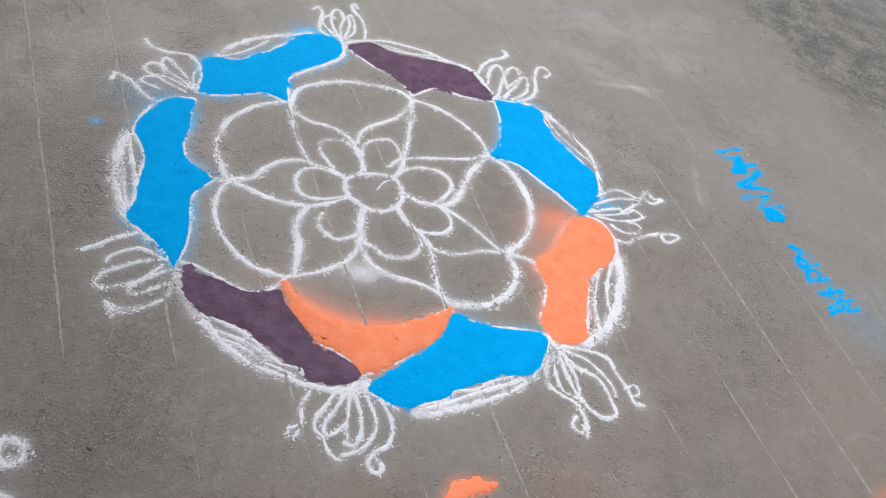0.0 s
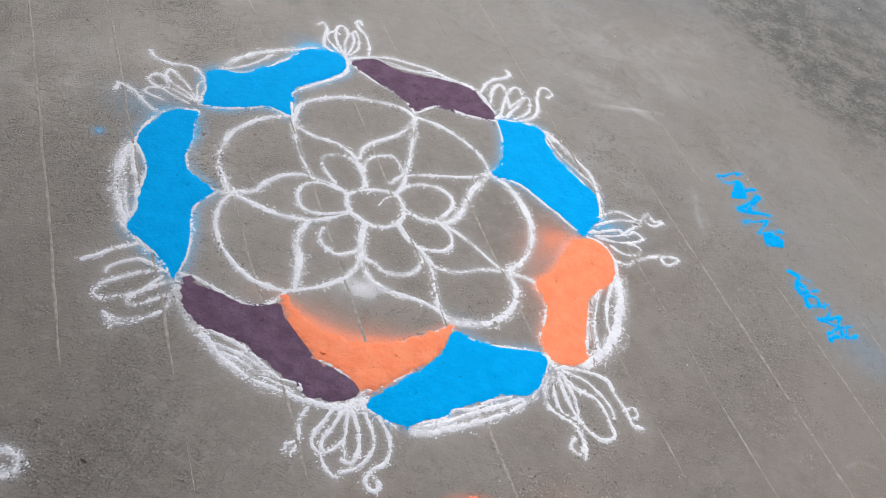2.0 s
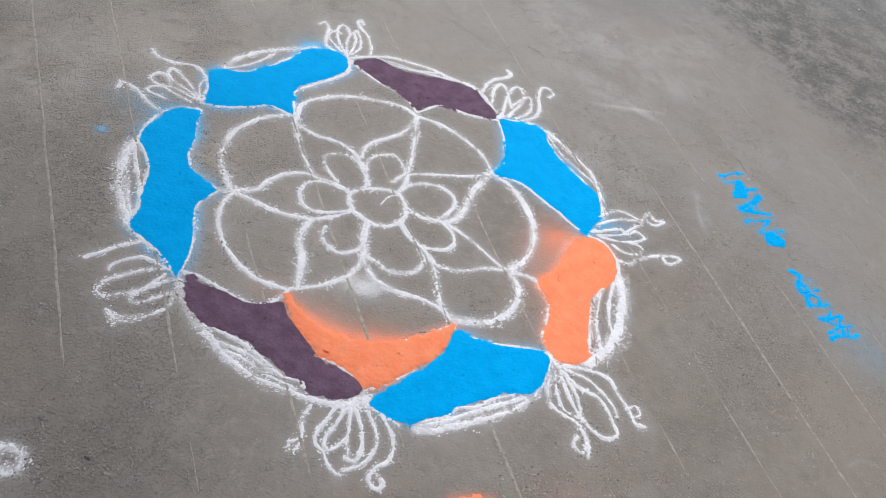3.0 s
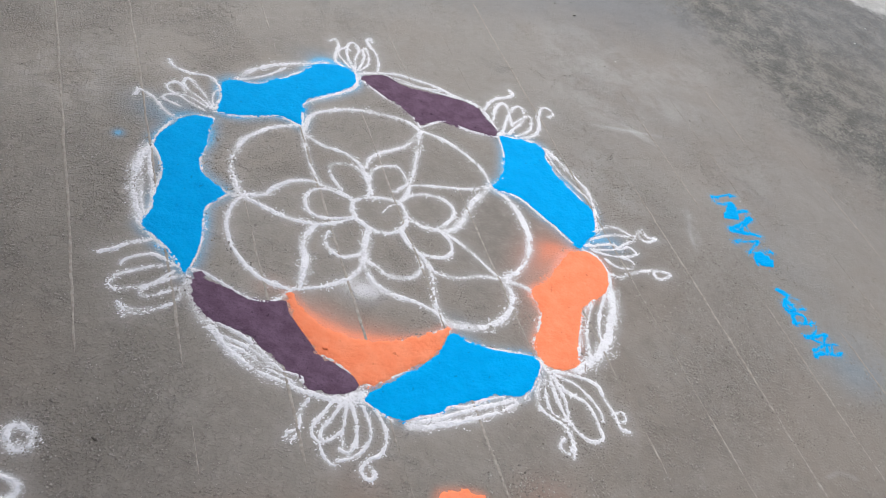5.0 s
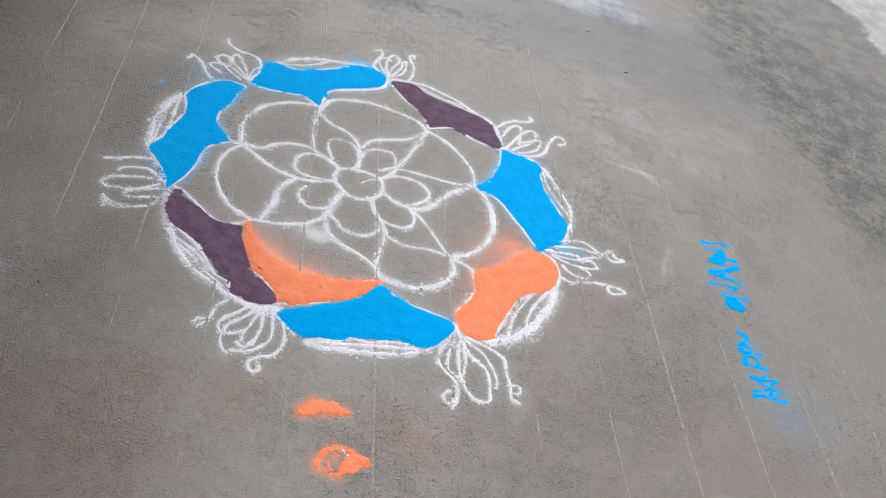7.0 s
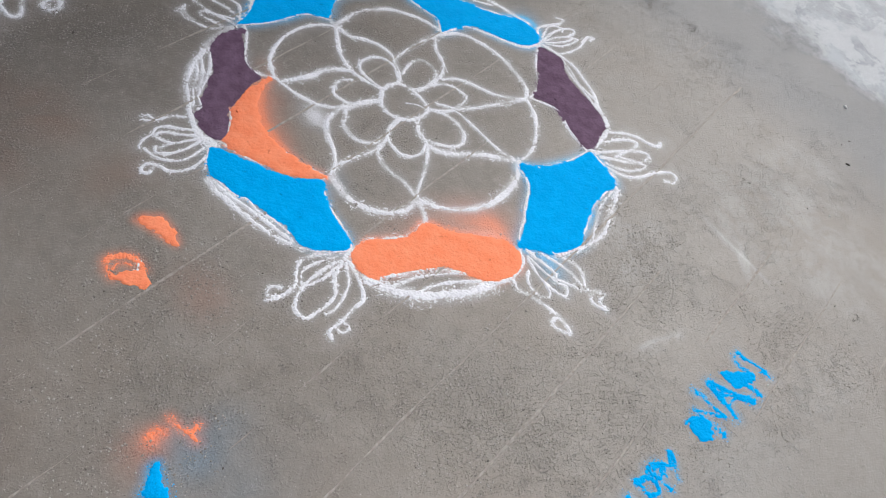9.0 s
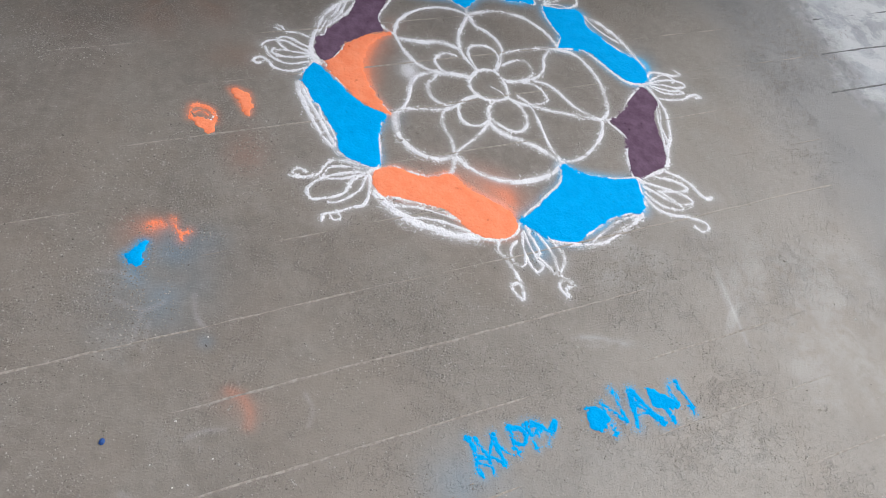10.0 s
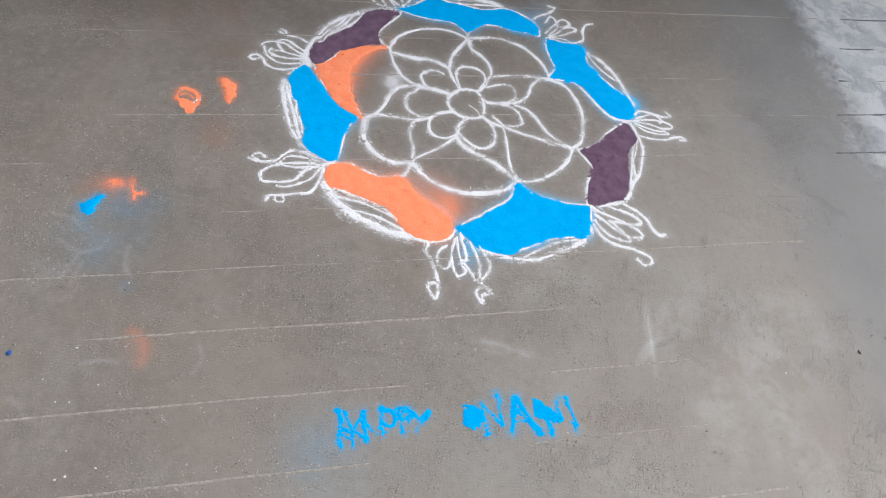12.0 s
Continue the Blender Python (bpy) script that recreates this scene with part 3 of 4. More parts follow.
LEAF_LINES = [
    [
        (2.0, [(-58.0, -6.4), (-58.0, -11.0), (-56.4, -16.7), (-54.0, -21.8), (-51.4, -25.7), (-49.2, -28.4)]),
        (0.9, [(-57.9, -6.1), (-55.7, -10.8), (-53.7, -14.6), (-51.7, -18.2), (-50.1, -21.8), (-49.4, -26.9)]),
        (0.8, [(-57.6, -5.4), (-54.3, -8.9), (-52.3, -12.1), (-51.2, -17.0), (-50.1, -21.8), (-49.4, -27.4)]),
        (0.7, [(-54.9, -16.0), (-52.4, -22.0), (-50.0, -26.0)]),
    ],
    [
        (1.6, [(-50.3, 27.3), (-48.6, 32.7), (-45.6, 36.9), (-41.1, 41.2), (-36.2, 44.8), (-32.4, 47.4)]),
        (0.8, [(-49.7, 27.6), (-45.4, 31.9), (-42.6, 36.5), (-41.4, 38.9)]),
        (0.8, [(-48.8, 27.1), (-44.5, 29.1), (-40.9, 33.5), (-37.6, 39.2), (-35.5, 43.5)]),
    ],
    [
        (1.3, [(-23.8, 47.9), (-19.4, 51.1), (-13.9, 54.1), (-7.7, 55.0), (-2.2, 55.3), (3.6, 54.0), (9.3, 53.8), (13.7, 50.8), (17.1, 46.1)]),
        (0.7, [(-17.2, 51.7), (-11.9, 52.4), (-5.6, 52.6), (0.3, 54.7)]),
        (0.7, [(-15.6, 51.3), (-10.2, 51.5), (-3.3, 52.5), (3.7, 53.5)]),
    ],
    [
        (1.4, [(26.9, 46.0), (31.8, 45.1), (36.8, 41.7), (41.7, 37.4), (45.0, 34.3), (47.0, 29.6), (48.4, 23.7), (48.8, 19.7)]),
        (0.7, [(32.7, 43.1), (36.2, 38.3), (40.3, 34.9), (45.4, 31.1)]),
        (0.7, [(32.3, 42.0), (35.5, 36.8), (39.6, 33.0), (44.0, 29.1)]),
    ],
    [
        (2.6, [(53.4, 0.3), (54.7, -5.3), (54.5, -10.5), (53.7, -15.7), (52.2, -20.2), (49.4, -24.5), (47.0, -26.9)]),
        (0.9, [(52.4, -1.8), (51.5, -8.3), (51.6, -13.2), (52.6, -16.4)]),
        (0.9, [(49.4, -5.3), (48.9, -10.9), (48.8, -15.9), (49.6, -20.3), (50.4, -22.7)]),
        (1.1, [(49.6, -4.7), (47.2, -11.5), (47.2, -17.2), (47.4, -24.2)]),
    ],
    [
        (1.5, [(15.3, -54.1), (18.9, -53.0), (21.9, -51.2), (27.0, -47.9), (31.1, -45.0), (34.3, -42.1), (37.2, -38.3)]),
        (1.2, [(15.7, -53.1), (19.7, -51.0), (23.6, -48.1), (27.7, -45.1), (32.0, -42.1), (34.7, -40.2)]),
        (0.9, [(16.0, -52.2), (20.5, -49.2), (22.1, -46.9), (25.5, -45.6), (28.6, -42.6), (32.3, -40.3)]),
    ],
    [
        (1.6, [(-36.1, -36.9), (-33.9, -40.4), (-31.5, -43.8), (-28.8, -46.2), (-25.4, -48.4), (-21.8, -51.0), (-17.5, -52.8), (-13.0, -53.8), (-8.7, -54.0), (-5.4, -54.4), (-1.3, -53.9), (2.7, -53.0), (5.3, -51.1)]),
        (0.9, [(-28.8, -46.2), (-25.7, -46.0), (-22.2, -46.6), (-19.2, -47.5), (-16.1, -48.8), (-12.9, -50.6), (-10.4, -51.7), (-7.0, -51.4), (-6.4, -52.5)]),
        (0.8, [(-25.4, -48.4), (-20.9, -48.8), (-16.3, -49.8), (-12.6, -51.8)]),
        (0.8, [(-22.6, -50.1), (-18.3, -50.5), (-14.0, -52.2), (-10.1, -52.8), (-7.8, -53.3)]),
    ],
]
TASSELS = [
    [
        (1.2, [(-36.9, -36.4), (-35.6, -38.2), (-34.5, -40.6)]),
        (1.0, [(-53.1, -39.2), (-50.9, -37.1), (-48.8, -34.3), (-45.9, -32.0)]),
        (0.8, [(-48.1, -40.2), (-47.9, -38.8), (-45.7, -36.5), (-43.5, -35.2), (-40.5, -35.6), (-38.0, -36.3)]),
        (1.0, [(-37.4, -35.6), (-40.5, -37.1), (-43.1, -38.8), (-45.8, -41.3), (-47.6, -43.4), (-47.9, -45.7), (-46.2, -46.4), (-43.8, -44.8), (-41.7, -43.4), (-39.9, -41.2), (-38.4, -37.6)]),
        (0.9, [(-36.6, -37.8), (-39.4, -41.1), (-41.7, -44.1), (-41.8, -45.5), (-40.2, -45.6), (-37.9, -43.6), (-35.6, -41.1)]),
        (0.95, [(-34.9, -41.5), (-34.9, -44.3), (-37.0, -47.1), (-39.2, -49.3), (-41.8, -50.5), (-44.0, -49.1), (-44.5, -49.0)]),
        (0.7, [(-44.3, -49.6), (-41.9, -51.6), (-42.0, -50.1)]),
        (0.7, [(-43.6, -49.6), (-40.8, -49.2), (-38.3, -47.7)]),
    ],
    [
        (2.2, [(3.2, -52.6), (4.9, -50.8)]),
        (0.9, [(-4.2, -55.8), (-4.8, -58.4), (-4.1, -61.7), (-4.0, -64.0), (-5.0, -65.1), (-5.7, -63.9), (-4.6, -62.9)]),
        (0.7, [(0.3, -54.0), (-0.8, -57.8), (-1.7, -60.4), (-1.4, -62.6), (0.2, -63.5), (1.4, -65.4), (3.1, -66.8), (4.3, -67.0)]),
        (0.8, [(2.1, -54.0), (0.9, -58.4), (-0.1, -61.6), (1.1, -63.2), (2.7, -61.4), (3.7, -59.3)]),
        (0.7, [(2.7, -53.8), (3.5, -57.6), (3.7, -60.5), (4.7, -62.6)]),
        (0.8, [(3.5, -53.6), (5.0, -55.9), (6.3, -59.1), (6.6, -61.9), (5.9, -63.8), (4.3, -63.6)]),
        (0.75, [(5.8, -53.2), (7.9, -56.2), (9.0, -58.8), (8.5, -61.9), (7.4, -63.9), (4.6, -66.0)]),
        (0.9, [(8.4, -53.4), (10.8, -55.9), (12.0, -59.1), (11.6, -62.1), (9.9, -63.7), (9.0, -65.6), (9.7, -67.1), (11.3, -67.5), (11.7, -65.9), (10.6, -65.2)]),
    ],
    [
        (2.2, [(39.3, -28.5), (41.0, -30.1)]),
        (0.9, [(40.1, -30.0), (39.3, -35.6), (40.1, -39.5), (42.9, -41.2), (45.9, -42.2), (47.8, -44.9), (48.6, -48.7)]),
        (0.8, [(48.1, -46.3), (47.4, -48.4), (45.6, -47.5), (45.4, -46.4), (46.3, -45.1)]),
        (0.7, [(40.5, -31.3), (41.1, -35.7), (42.9, -39.9), (46.5, -40.9)]),
        (0.85, [(41.1, -30.5), (43.1, -35.1), (45.8, -39.6), (48.9, -42.6), (51.8, -43.6), (54.2, -42.2), (53.5, -39.8), (51.6, -36.4), (49.2, -34.4), (45.5, -33.6), (41.9, -30.8)]),
        (0.7, [(42.7, -32.0), (45.0, -35.1), (46.3, -38.8), (46.7, -41.6)]),
        (0.7, [(42.6, -30.3), (47.2, -30.9), (50.9, -33.2), (53.4, -35.8), (54.1, -37.9)]),
        (0.9, [(42.2, -29.3), (48.3, -28.6), (52.1, -29.2), (54.0, -32.1), (56.5, -35.2), (57.9, -38.0), (59.9, -38.2)]),
        (0.7, [(55.9, -35.4), (58.0, -33.9), (59.1, -35.7), (57.2, -36.9)]),
    ],
    [
        (0.9, [(45.9, 12.4), (47.3, 13.6)]),
        (0.8, [(47.4, 18.1), (51.4, 22.3), (54.4, 23.6), (57.4, 22.8), (59.2, 22.7), (61.2, 26.1), (62.7, 24.2), (65.3, 24.6), (62.7, 22.3), (60.1, 23.1)]),
        (0.7, [(47.5, 15.7), (52.2, 19.5), (55.9, 21.3), (59.1, 21.6), (57.4, 19.3), (55.0, 16.0)]),
        (0.7, [(46.6, 12.5), (53.0, 16.4), (56.0, 16.0), (57.4, 17.8), (58.9, 17.4), (60.1, 16.3), (57.5, 14.0), (53.1, 12.3), (48.8, 11.8)]),
        (0.6, [(48.1, 12.1), (53.1, 14.4), (55.7, 16.7)]),
        (0.7, [(52.0, 10.4), (54.6, 9.2), (57.5, 9.6), (59.4, 11.5), (58.6, 13.1), (55.7, 13.1)]),
        (0.85, [(53.0, 5.9), (56.1, 6.0), (59.6, 9.3), (63.3, 11.7), (67.0, 13.2), (69.3, 13.2), (67.3, 10.7), (65.3, 10.4), (64.9, 12.0)]),
    ],
    [
        (1.0, [(18.3, 44.0), (19.1, 45.4)]),
        (1.0, [(12.7, 53.0), (13.6, 57.4), (15.6, 60.7), (18.6, 63.4), (19.5, 65.3), (18.5, 66.8)]),
        (0.9, [(16.0, 49.9), (15.7, 55.0), (17.1, 59.0), (18.9, 58.1), (20.2, 54.1), (21.4, 50.3)]),
        (0.9, [(19.2, 44.9), (19.7, 53.9), (20.7, 59.0), (22.6, 60.5), (24.2, 57.6), (23.8, 53.4), (21.9, 48.5), (21.2, 46.2)]),
        (0.8, [(21.3, 50.8), (23.6, 55.1), (25.8, 57.6), (26.8, 53.6), (25.9, 49.8), (23.1, 46.3)]),
        (1.0, [(24.6, 46.1), (28.2, 49.6), (29.1, 53.5), (28.4, 59.8), (28.9, 63.9), (30.6, 64.8), (32.5, 63.0), (31.3, 60.7)]),
    ],
    [
        (1.2, [(-24.4, 48.6), (-23.3, 46.5)]),
        (0.95, [(-34.7, 58.5), (-33.6, 60.3), (-31.9, 57.5), (-31.6, 53.4), (-30.3, 49.9), (-27.9, 48.8)]),
        (0.7, [(-26.2, 49.5), (-30.0, 52.9), (-31.2, 55.6), (-29.7, 57.9), (-28.3, 57.3)]),
        (0.8, [(-24.8, 48.9), (-28.2, 53.9), (-29.7, 58.8), (-29.1, 61.5), (-27.4, 61.0), (-25.9, 57.8)]),
        (0.8, [(-24.7, 49.0), (-26.1, 55.1), (-25.7, 59.4), (-24.3, 57.6), (-23.8, 53.6), (-24.0, 49.4)]),
        (0.7, [(-23.6, 49.6), (-22.3, 53.1), (-22.7, 57.0), (-24.6, 60.9), (-25.5, 59.5)]),
        (0.9, [(-18.9, 52.2), (-19.5, 56.0), (-21.6, 60.5), (-24.1, 62.9), (-25.5, 65.1), (-25.1, 66.8), (-23.9, 65.1)]),
    ],
    [
        (1.3, [(-50.7, 13.1), (-50.2, 14.4)]),
        (1.0, [(-50.8, 15.2), (-50.9, 18.6), (-52.3, 21.4), (-54.6, 23.7), (-57.0, 24.6), (-60.7, 23.4), (-63.4, 23.3), (-65.7, 23.8), (-67.2, 25.5)]),
        (0.7, [(-51.6, 14.8), (-52.9, 18.3), (-52.5, 20.8), (-51.0, 18.5), (-50.9, 15.4)]),
        (0.85, [(-51.3, 13.8), (-55.0, 17.6), (-58.8, 20.3), (-60.7, 21.0), (-60.6, 18.4), (-58.0, 16.5), (-54.9, 15.4), (-51.4, 13.3)]),
        (0.85, [(-52.5, 13.2), (-57.3, 14.6), (-60.4, 14.1), (-62.2, 14.3), (-63.6, 16.1), (-62.6, 18.0), (-60.4, 17.6), (-58.9, 15.6)]),
        (0.8, [(-52.4, 11.7), (-56.5, 12.7), (-59.9, 13.7), (-62.3, 12.5), (-62.5, 10.8), (-60.2, 10.4), (-57.9, 10.2)]),
        (1.0, [(-56.6, 5.3), (-59.3, 6.5), (-61.9, 8.0), (-63.9, 9.6), (-67.0, 10.9), (-68.5, 10.8), (-68.3, 8.9)]),
    ],
]
# letter, strokes, filled outlines
LETTERS = [
    ("H", [
        (1.1, [(108.0, 3.0), (108.8, 4.3), (111.5, 5.3), (114.5, 6.1), (115.8, 7.5)]),
        (1.0, [(107.9, 4.9), (109.8, 6.7), (111.9, 8.6), (114.5, 9.6)]),
        (1.2, [(111.6, 5.6), (111.8, 8.2)]),
        (0.8, [(113.0, 6.0), (113.2, 8.8)]),
        (0.7, [(114.2, 6.4), (115.2, 7.4)]),
    ], []),
    ("A", [
        (1.5, [(106.1, 8.6), (108.4, 9.9), (111.8, 11.5)]),
        (0.8, [(106.1, 8.6), (109.5, 8.4), (112.5, 8.4)]),
        (1.2, [(107.9, 8.8), (108.9, 11.3), (109.6, 13.6), (108.5, 15.1)]),
        (1.3, [(111.2, 9.0), (111.7, 11.4)]),
    ], []),
    ("P", [
        (1.3, [(103.4, 11.9), (105.9, 12.9), (109.3, 14.7)]),
        (1.1, [(103.7, 11.9), (103.2, 14.4), (104.5, 16.0), (106.4, 15.8), (107.0, 13.8)]),
        (1.0, [(108.2, 13.2), (109.6, 15.0)]),
    ], []),
    ("P", [
        (1.3, [(101.8, 15.6), (103.9, 16.9), (106.9, 18.6)]),
        (1.7, [(102.0, 15.6), (101.4, 17.8), (103.4, 18.4), (104.1, 16.9)]),
    ], []),
    ("Y", [
        (1.0, [(101.8, 19.3), (102.6, 20.9), (99.8, 22.4)]),
        (1.0, [(99.8, 22.4), (102.9, 21.8)]),
        (0.7, [(104.4, 21.3), (105.6, 21.2)]),
    ], []),
    ("O", [
        (0.6, [(94.9, 29.3), (94.0, 31.6), (94.5, 34.1)]),
    ], [[(95.7, 29.5), (94.0, 31.6), (94.5, 34.1), (96.8, 34.9), (99.0, 34.0), (99.8, 32.1), (99.1, 30.2)]]),
    ("N", [
        (1.4, [(92.8, 33.2), (95.9, 34.8), (99.1, 36.7)]),
        (1.1, [(92.9, 33.3), (94.1, 36.1), (95.6, 39.3)]),
        (1.0, [(95.5, 39.3), (92.6, 37.6), (89.0, 36.2)]),
        (1.5, [(88.9, 35.5), (90.4, 37.1)]),
    ], []),
    ("A", [
        (1.7, [(87.8, 40.1), (92.1, 41.0), (96.4, 41.9)]),
        (1.8, [(87.8, 40.3), (90.7, 44.0), (93.9, 48.2)]),
        (1.1, [(94.0, 41.2), (92.4, 44.1), (92.6, 46.2)]),
        (1.2, [(90.7, 41.1), (91.7, 44.0), (93.0, 46.0)]),
    ], []),
    ("M", [
        (1.5, [(89.8, 48.5), (91.3, 50.0), (93.1, 51.0)]),
        (1.0, [(85.6, 49.9), (83.5, 49.9), (82.3, 51.7), (84.0, 52.4)]),
        (0.7, [(83.7, 52.2), (85.8, 54.1), (88.2, 56.1)]),
        (1.3, [(88.2, 55.2), (89.7, 56.0)]),
        (0.8, [(85.4, 50.0), (87.7, 51.6)]),
    ], [[(86.0, 44.3), (86.1, 47.0), (87.9, 52.1), (89.2, 51.8), (90.0, 49.1), (90.2, 46.0), (87.8, 44.6)]]),
]
ORANGE_DAB = [(24.3, -70.5), (23.2, -68.9), (23.6, -67.0), (23.8, -65.4), (26.1, -64.3), (28.8, -63.4), (31.4, -63.2), (31.8, -64.0), (29.3, -66.2), (26.7, -68.4)]
ORANGE_RING_FILL = [(37.7, -76.8), (36.6, -75.1), (36.8, -73.0), (36.9, -71.2), (38.8, -70.2), (41.0, -69.9), (41.8, -71.4), (40.1, -73.6), (39.1, -76.0)]
ORANGE_RING = [
    (1.7, [(37.7, -76.6), (35.5, -77.4), (33.2, -77.2), (32.8, -75.6), (33.2, -73.0), (34.9, -71.5), (37.2, -70.9)]),
    (0.9, [(35.9, -76.4), (34.6, -75.4), (34.8, -73.9), (35.6, -72.9)]),
]
ORANGE_CHALK = [
    (0.9, [(35.0, -71.5), (36.4, -71.6), (37.3, -72.0)]),
]
ORANGE_PINCH = [
    (1.5, [(72.5, -74.4), (71.6, -73.3), (72.2, -72.2)]),
    (1.2, [(70.1, -71.0), (72.4, -69.3), (73.5, -67.8), (72.3, -66.5)]),
    (1.1, [(73.4, -68.1), (75.2, -67.3)]),
]
BLUE_BLOB = [(82.7, -77.5), (81.2, -76.3), (78.5, -75.6), (77.8, -74.1), (80.4, -73.8), (83.7, -73.4), (84.8, -74.4), (84.0, -76.1)]
CHALK_RING = [
    (1.35, [(-46.5, -78.2), (-44.4, -78.8), (-43.3, -80.5), (-44.0, -82.0), (-45.6, -82.5), (-47.2, -81.6), (-47.9, -79.8), (-47.5, -78.7), (-46.5, -78.2)]),
]
CHALK_CURL = [
    (1.2, [(-44.9, -107.7), (-40.4, -102.6), (-38.4, -99.5), (-36.3, -97.0), (-34.3, -95.1), (-31.6, -95.3), (-30.9, -96.9), (-33.0, -98.4), (-35.3, -97.3), (-35.5, -96.1)]),
    (1.3, [(-49.5, -102.9), (-42.0, -100.2), (-39.3, -97.7), (-40.0, -95.2), (-43.0, -92.9), (-47.9, -91.4)]),
    (1.2, [(-47.9, -92.7), (-41.8, -90.1), (-42.3, -87.5), (-48.2, -86.8)]),
]
SCUFFS = [[(88.6, -82.7), (87.2, -77.8), (87.8, -74)], [(94.0, -75.4), (95.3, -69.6), (92.1, -65.9)], [(95.5, -69.4), (103.5, -68.6)], [(97.5, -67.2), (104.0, -66.2)], [(88.3, -60.4), (93.7, -58.4), (95.9, -55.7)], [(46.8, 65.5), (55.5, 67.7), (63.3, 70.7)], [(76, 28.3), (75.1, 34), (75.1, 39.4)], [(120.8, -52.3), (118.8, -50), (117.3, -45.7)], [(133.7, -60.3), (134.5, -57.4), (136.3, -54.6)], [(106.1, -31.9), (109.1, -29.7), (112.9, -29.8)]]


# ---- ground ----
def near_line(f, xs, ys, points, reach, amount, closed=False):
    """Adds to the field f a soft band along a line."""
    line = curve(points, closed, 0.012)
    lo, hi = line.min(0) - 2.2 * reach, line.max(0) + 2.2 * reach
    i0, i1 = np.searchsorted(xs, (lo[0], hi[0]))
    j0, j1 = np.searchsorted(ys, (lo[1], hi[1]))
    x, y = np.meshgrid(xs[i0:i1], ys[j0:j1], indexing="ij")
    d, _ = gap_to_line(x, y, line)
    f[i0:i1, j0:j1] = np.maximum(f[i0:i1, j0:j1], amount * np.exp(-((d / reach) ** 2)))


def white_dust(xs, ys, x, y):
    f = np.zeros(x.shape)
    strokes = [t for group in (SMALL_PETALS, POINTED_PETALS, ROUND_PETALS, PANEL_LINES, LEAF_LINES, TASSELS) for some in group for t in some]
    for w, points in strokes + CENTRE_RING + CHALK_RING + CHALK_CURL:
        near_line(f, xs, ys, points, w / 100 * 0.9, 0.55)
        near_line(f, xs, ys, points, 0.024, 0.17)
    for leaves in LEAF_LINES:
        near_line(f, xs, ys, leaves[0][1], 0.022, 0.24)
    f = f + 0.6 * puff(x, y, -0.016, -0.255, 0.045, 0.035) + 0.1 * puff(x, y, -0.46, -0.80, 0.06, 0.06) + 0.2 * puff(x, y, -0.4, -0.97, 0.09, 0.09)
    f = f + 0.45 * puff(x, y, 0.565, 0.69, 0.1, 0.007, 17) + 0.28 * puff(x, y, 0.4, 0.02, 0.02, 0.1, -15)
    for scuff in SCUFFS:
        near_line(f, xs, ys, scuff, 0.006, 0.17)
    return f * (0.55 + 0.6 * vnoise(x, y, 22, 7) + 0.35 * vnoise(x, y, 80, 10))


def blue_dust(xs, ys, x, y):
    f = np.zeros(x.shape)
    for outline, reach, amount in ((FILL_A, 0.02, 0.6), (FILL_B, 0.021, 0.6), (FILL_D, 0.018, 0.55), (FILL_F, 0.013, 0.4)):
        near_line(f, xs, ys, outline, reach, amount, True)
    for _, strokes, _ in LETTERS:
        for w, points in strokes:
            near_line(f, xs, ys, points, w / 100 * 0.9, 0.4)
    f = f + 0.55 * puff(x, y, -0.58, 0.07, 0.08, 0.05) + 0.55 * puff(x, y, -0.31, 0.47, 0.07, 0.045) + 0.5 * puff(x, y, 0.52, 0.17, 0.05, 0.035) + 0.14 * puff(x, y, 0.2, -0.26, 0.05, 0.03)
    f = f + 0.15 * puff(x, y, 0.9, -0.66, 0.09, 0.13, 30) + 0.16 * puff(x, y, 0.78, -0.69, 0.07, 0.05) + 0.1 * puff(x, y, 0.74, -0.62, 0.06, 0.05) + 0.5 * puff(x, y, 0.868, -0.735, 0.028, 0.022, 20) + 0.16 * puff(x, y, 0.992, -0.547, 0.018, 0.018)
    near_line(f, xs, ys, BLUE_BLOB, 0.014, 0.5, True)
    f = f + 0.17 * puff(x, y, 1.19, 0.04, 0.09, 0.09) + 0.03 * puff(x, y, 1.1, 0.3, 0.08, 0.3, 30) + 0.5 * puff(x, y, -0.655, -0.056, 0.013, 0.013)
    return f * (0.4 + 1.1 * vnoise(x, y, 16, 8))


def orange_dust(xs, ys, x, y):
    f = np.zeros(x.shape)
    for outline in (FILL_E, FILL_H):
        near_line(f, xs, ys, outline, 0.014, 0.4, True)
    for _, points in ORANGE_RING + ORANGE_PINCH:
        near_line(f, xs, ys, points, 0.014, 0.5)
    near_line(f, xs, ys, ORANGE_DAB, 0.01, 0.5, True)
    near_line(f, xs, ys, [(109.0, -47.1), (109.8, -44.2), (112.7, -41.9), (115.5, -41.4)], 0.013, 0.24)
    f = f + 0.22 * puff(x, y, 0.405, 0.085, 0.06, 0.035, 35) + 0.46 * puff(x, y, 0.365, 0.035, 0.06, 0.1, -18)
    f = f + 0.4 * puff(x, y, 0.03, -0.365, 0.13, 0.035, 8) + 0.4 * puff(x, y, -0.085, -0.375, 0.05, 0.05, 0) + 0.16 * puff(x, y, 0.36, -0.13, 0.05, 0.07)
    f = f + 0.4 * puff(x, y, 0.735, -0.745, 0.03, 0.03) + 0.12 * puff(x, y, 0.76, -0.775, 0.05, 0.04) + 0.08 * puff(x, y, 1.12, -0.446, 0.03, 0.05) + 0.07 * puff(x, y, 0.46, -0.6, 0.06, 0.05) + 0.12 * puff(x, y, -0.2, -0.33, 0.03, 0.03)
    return f * (0.75 + 0.5 * vnoise(x, y, 22, 9))


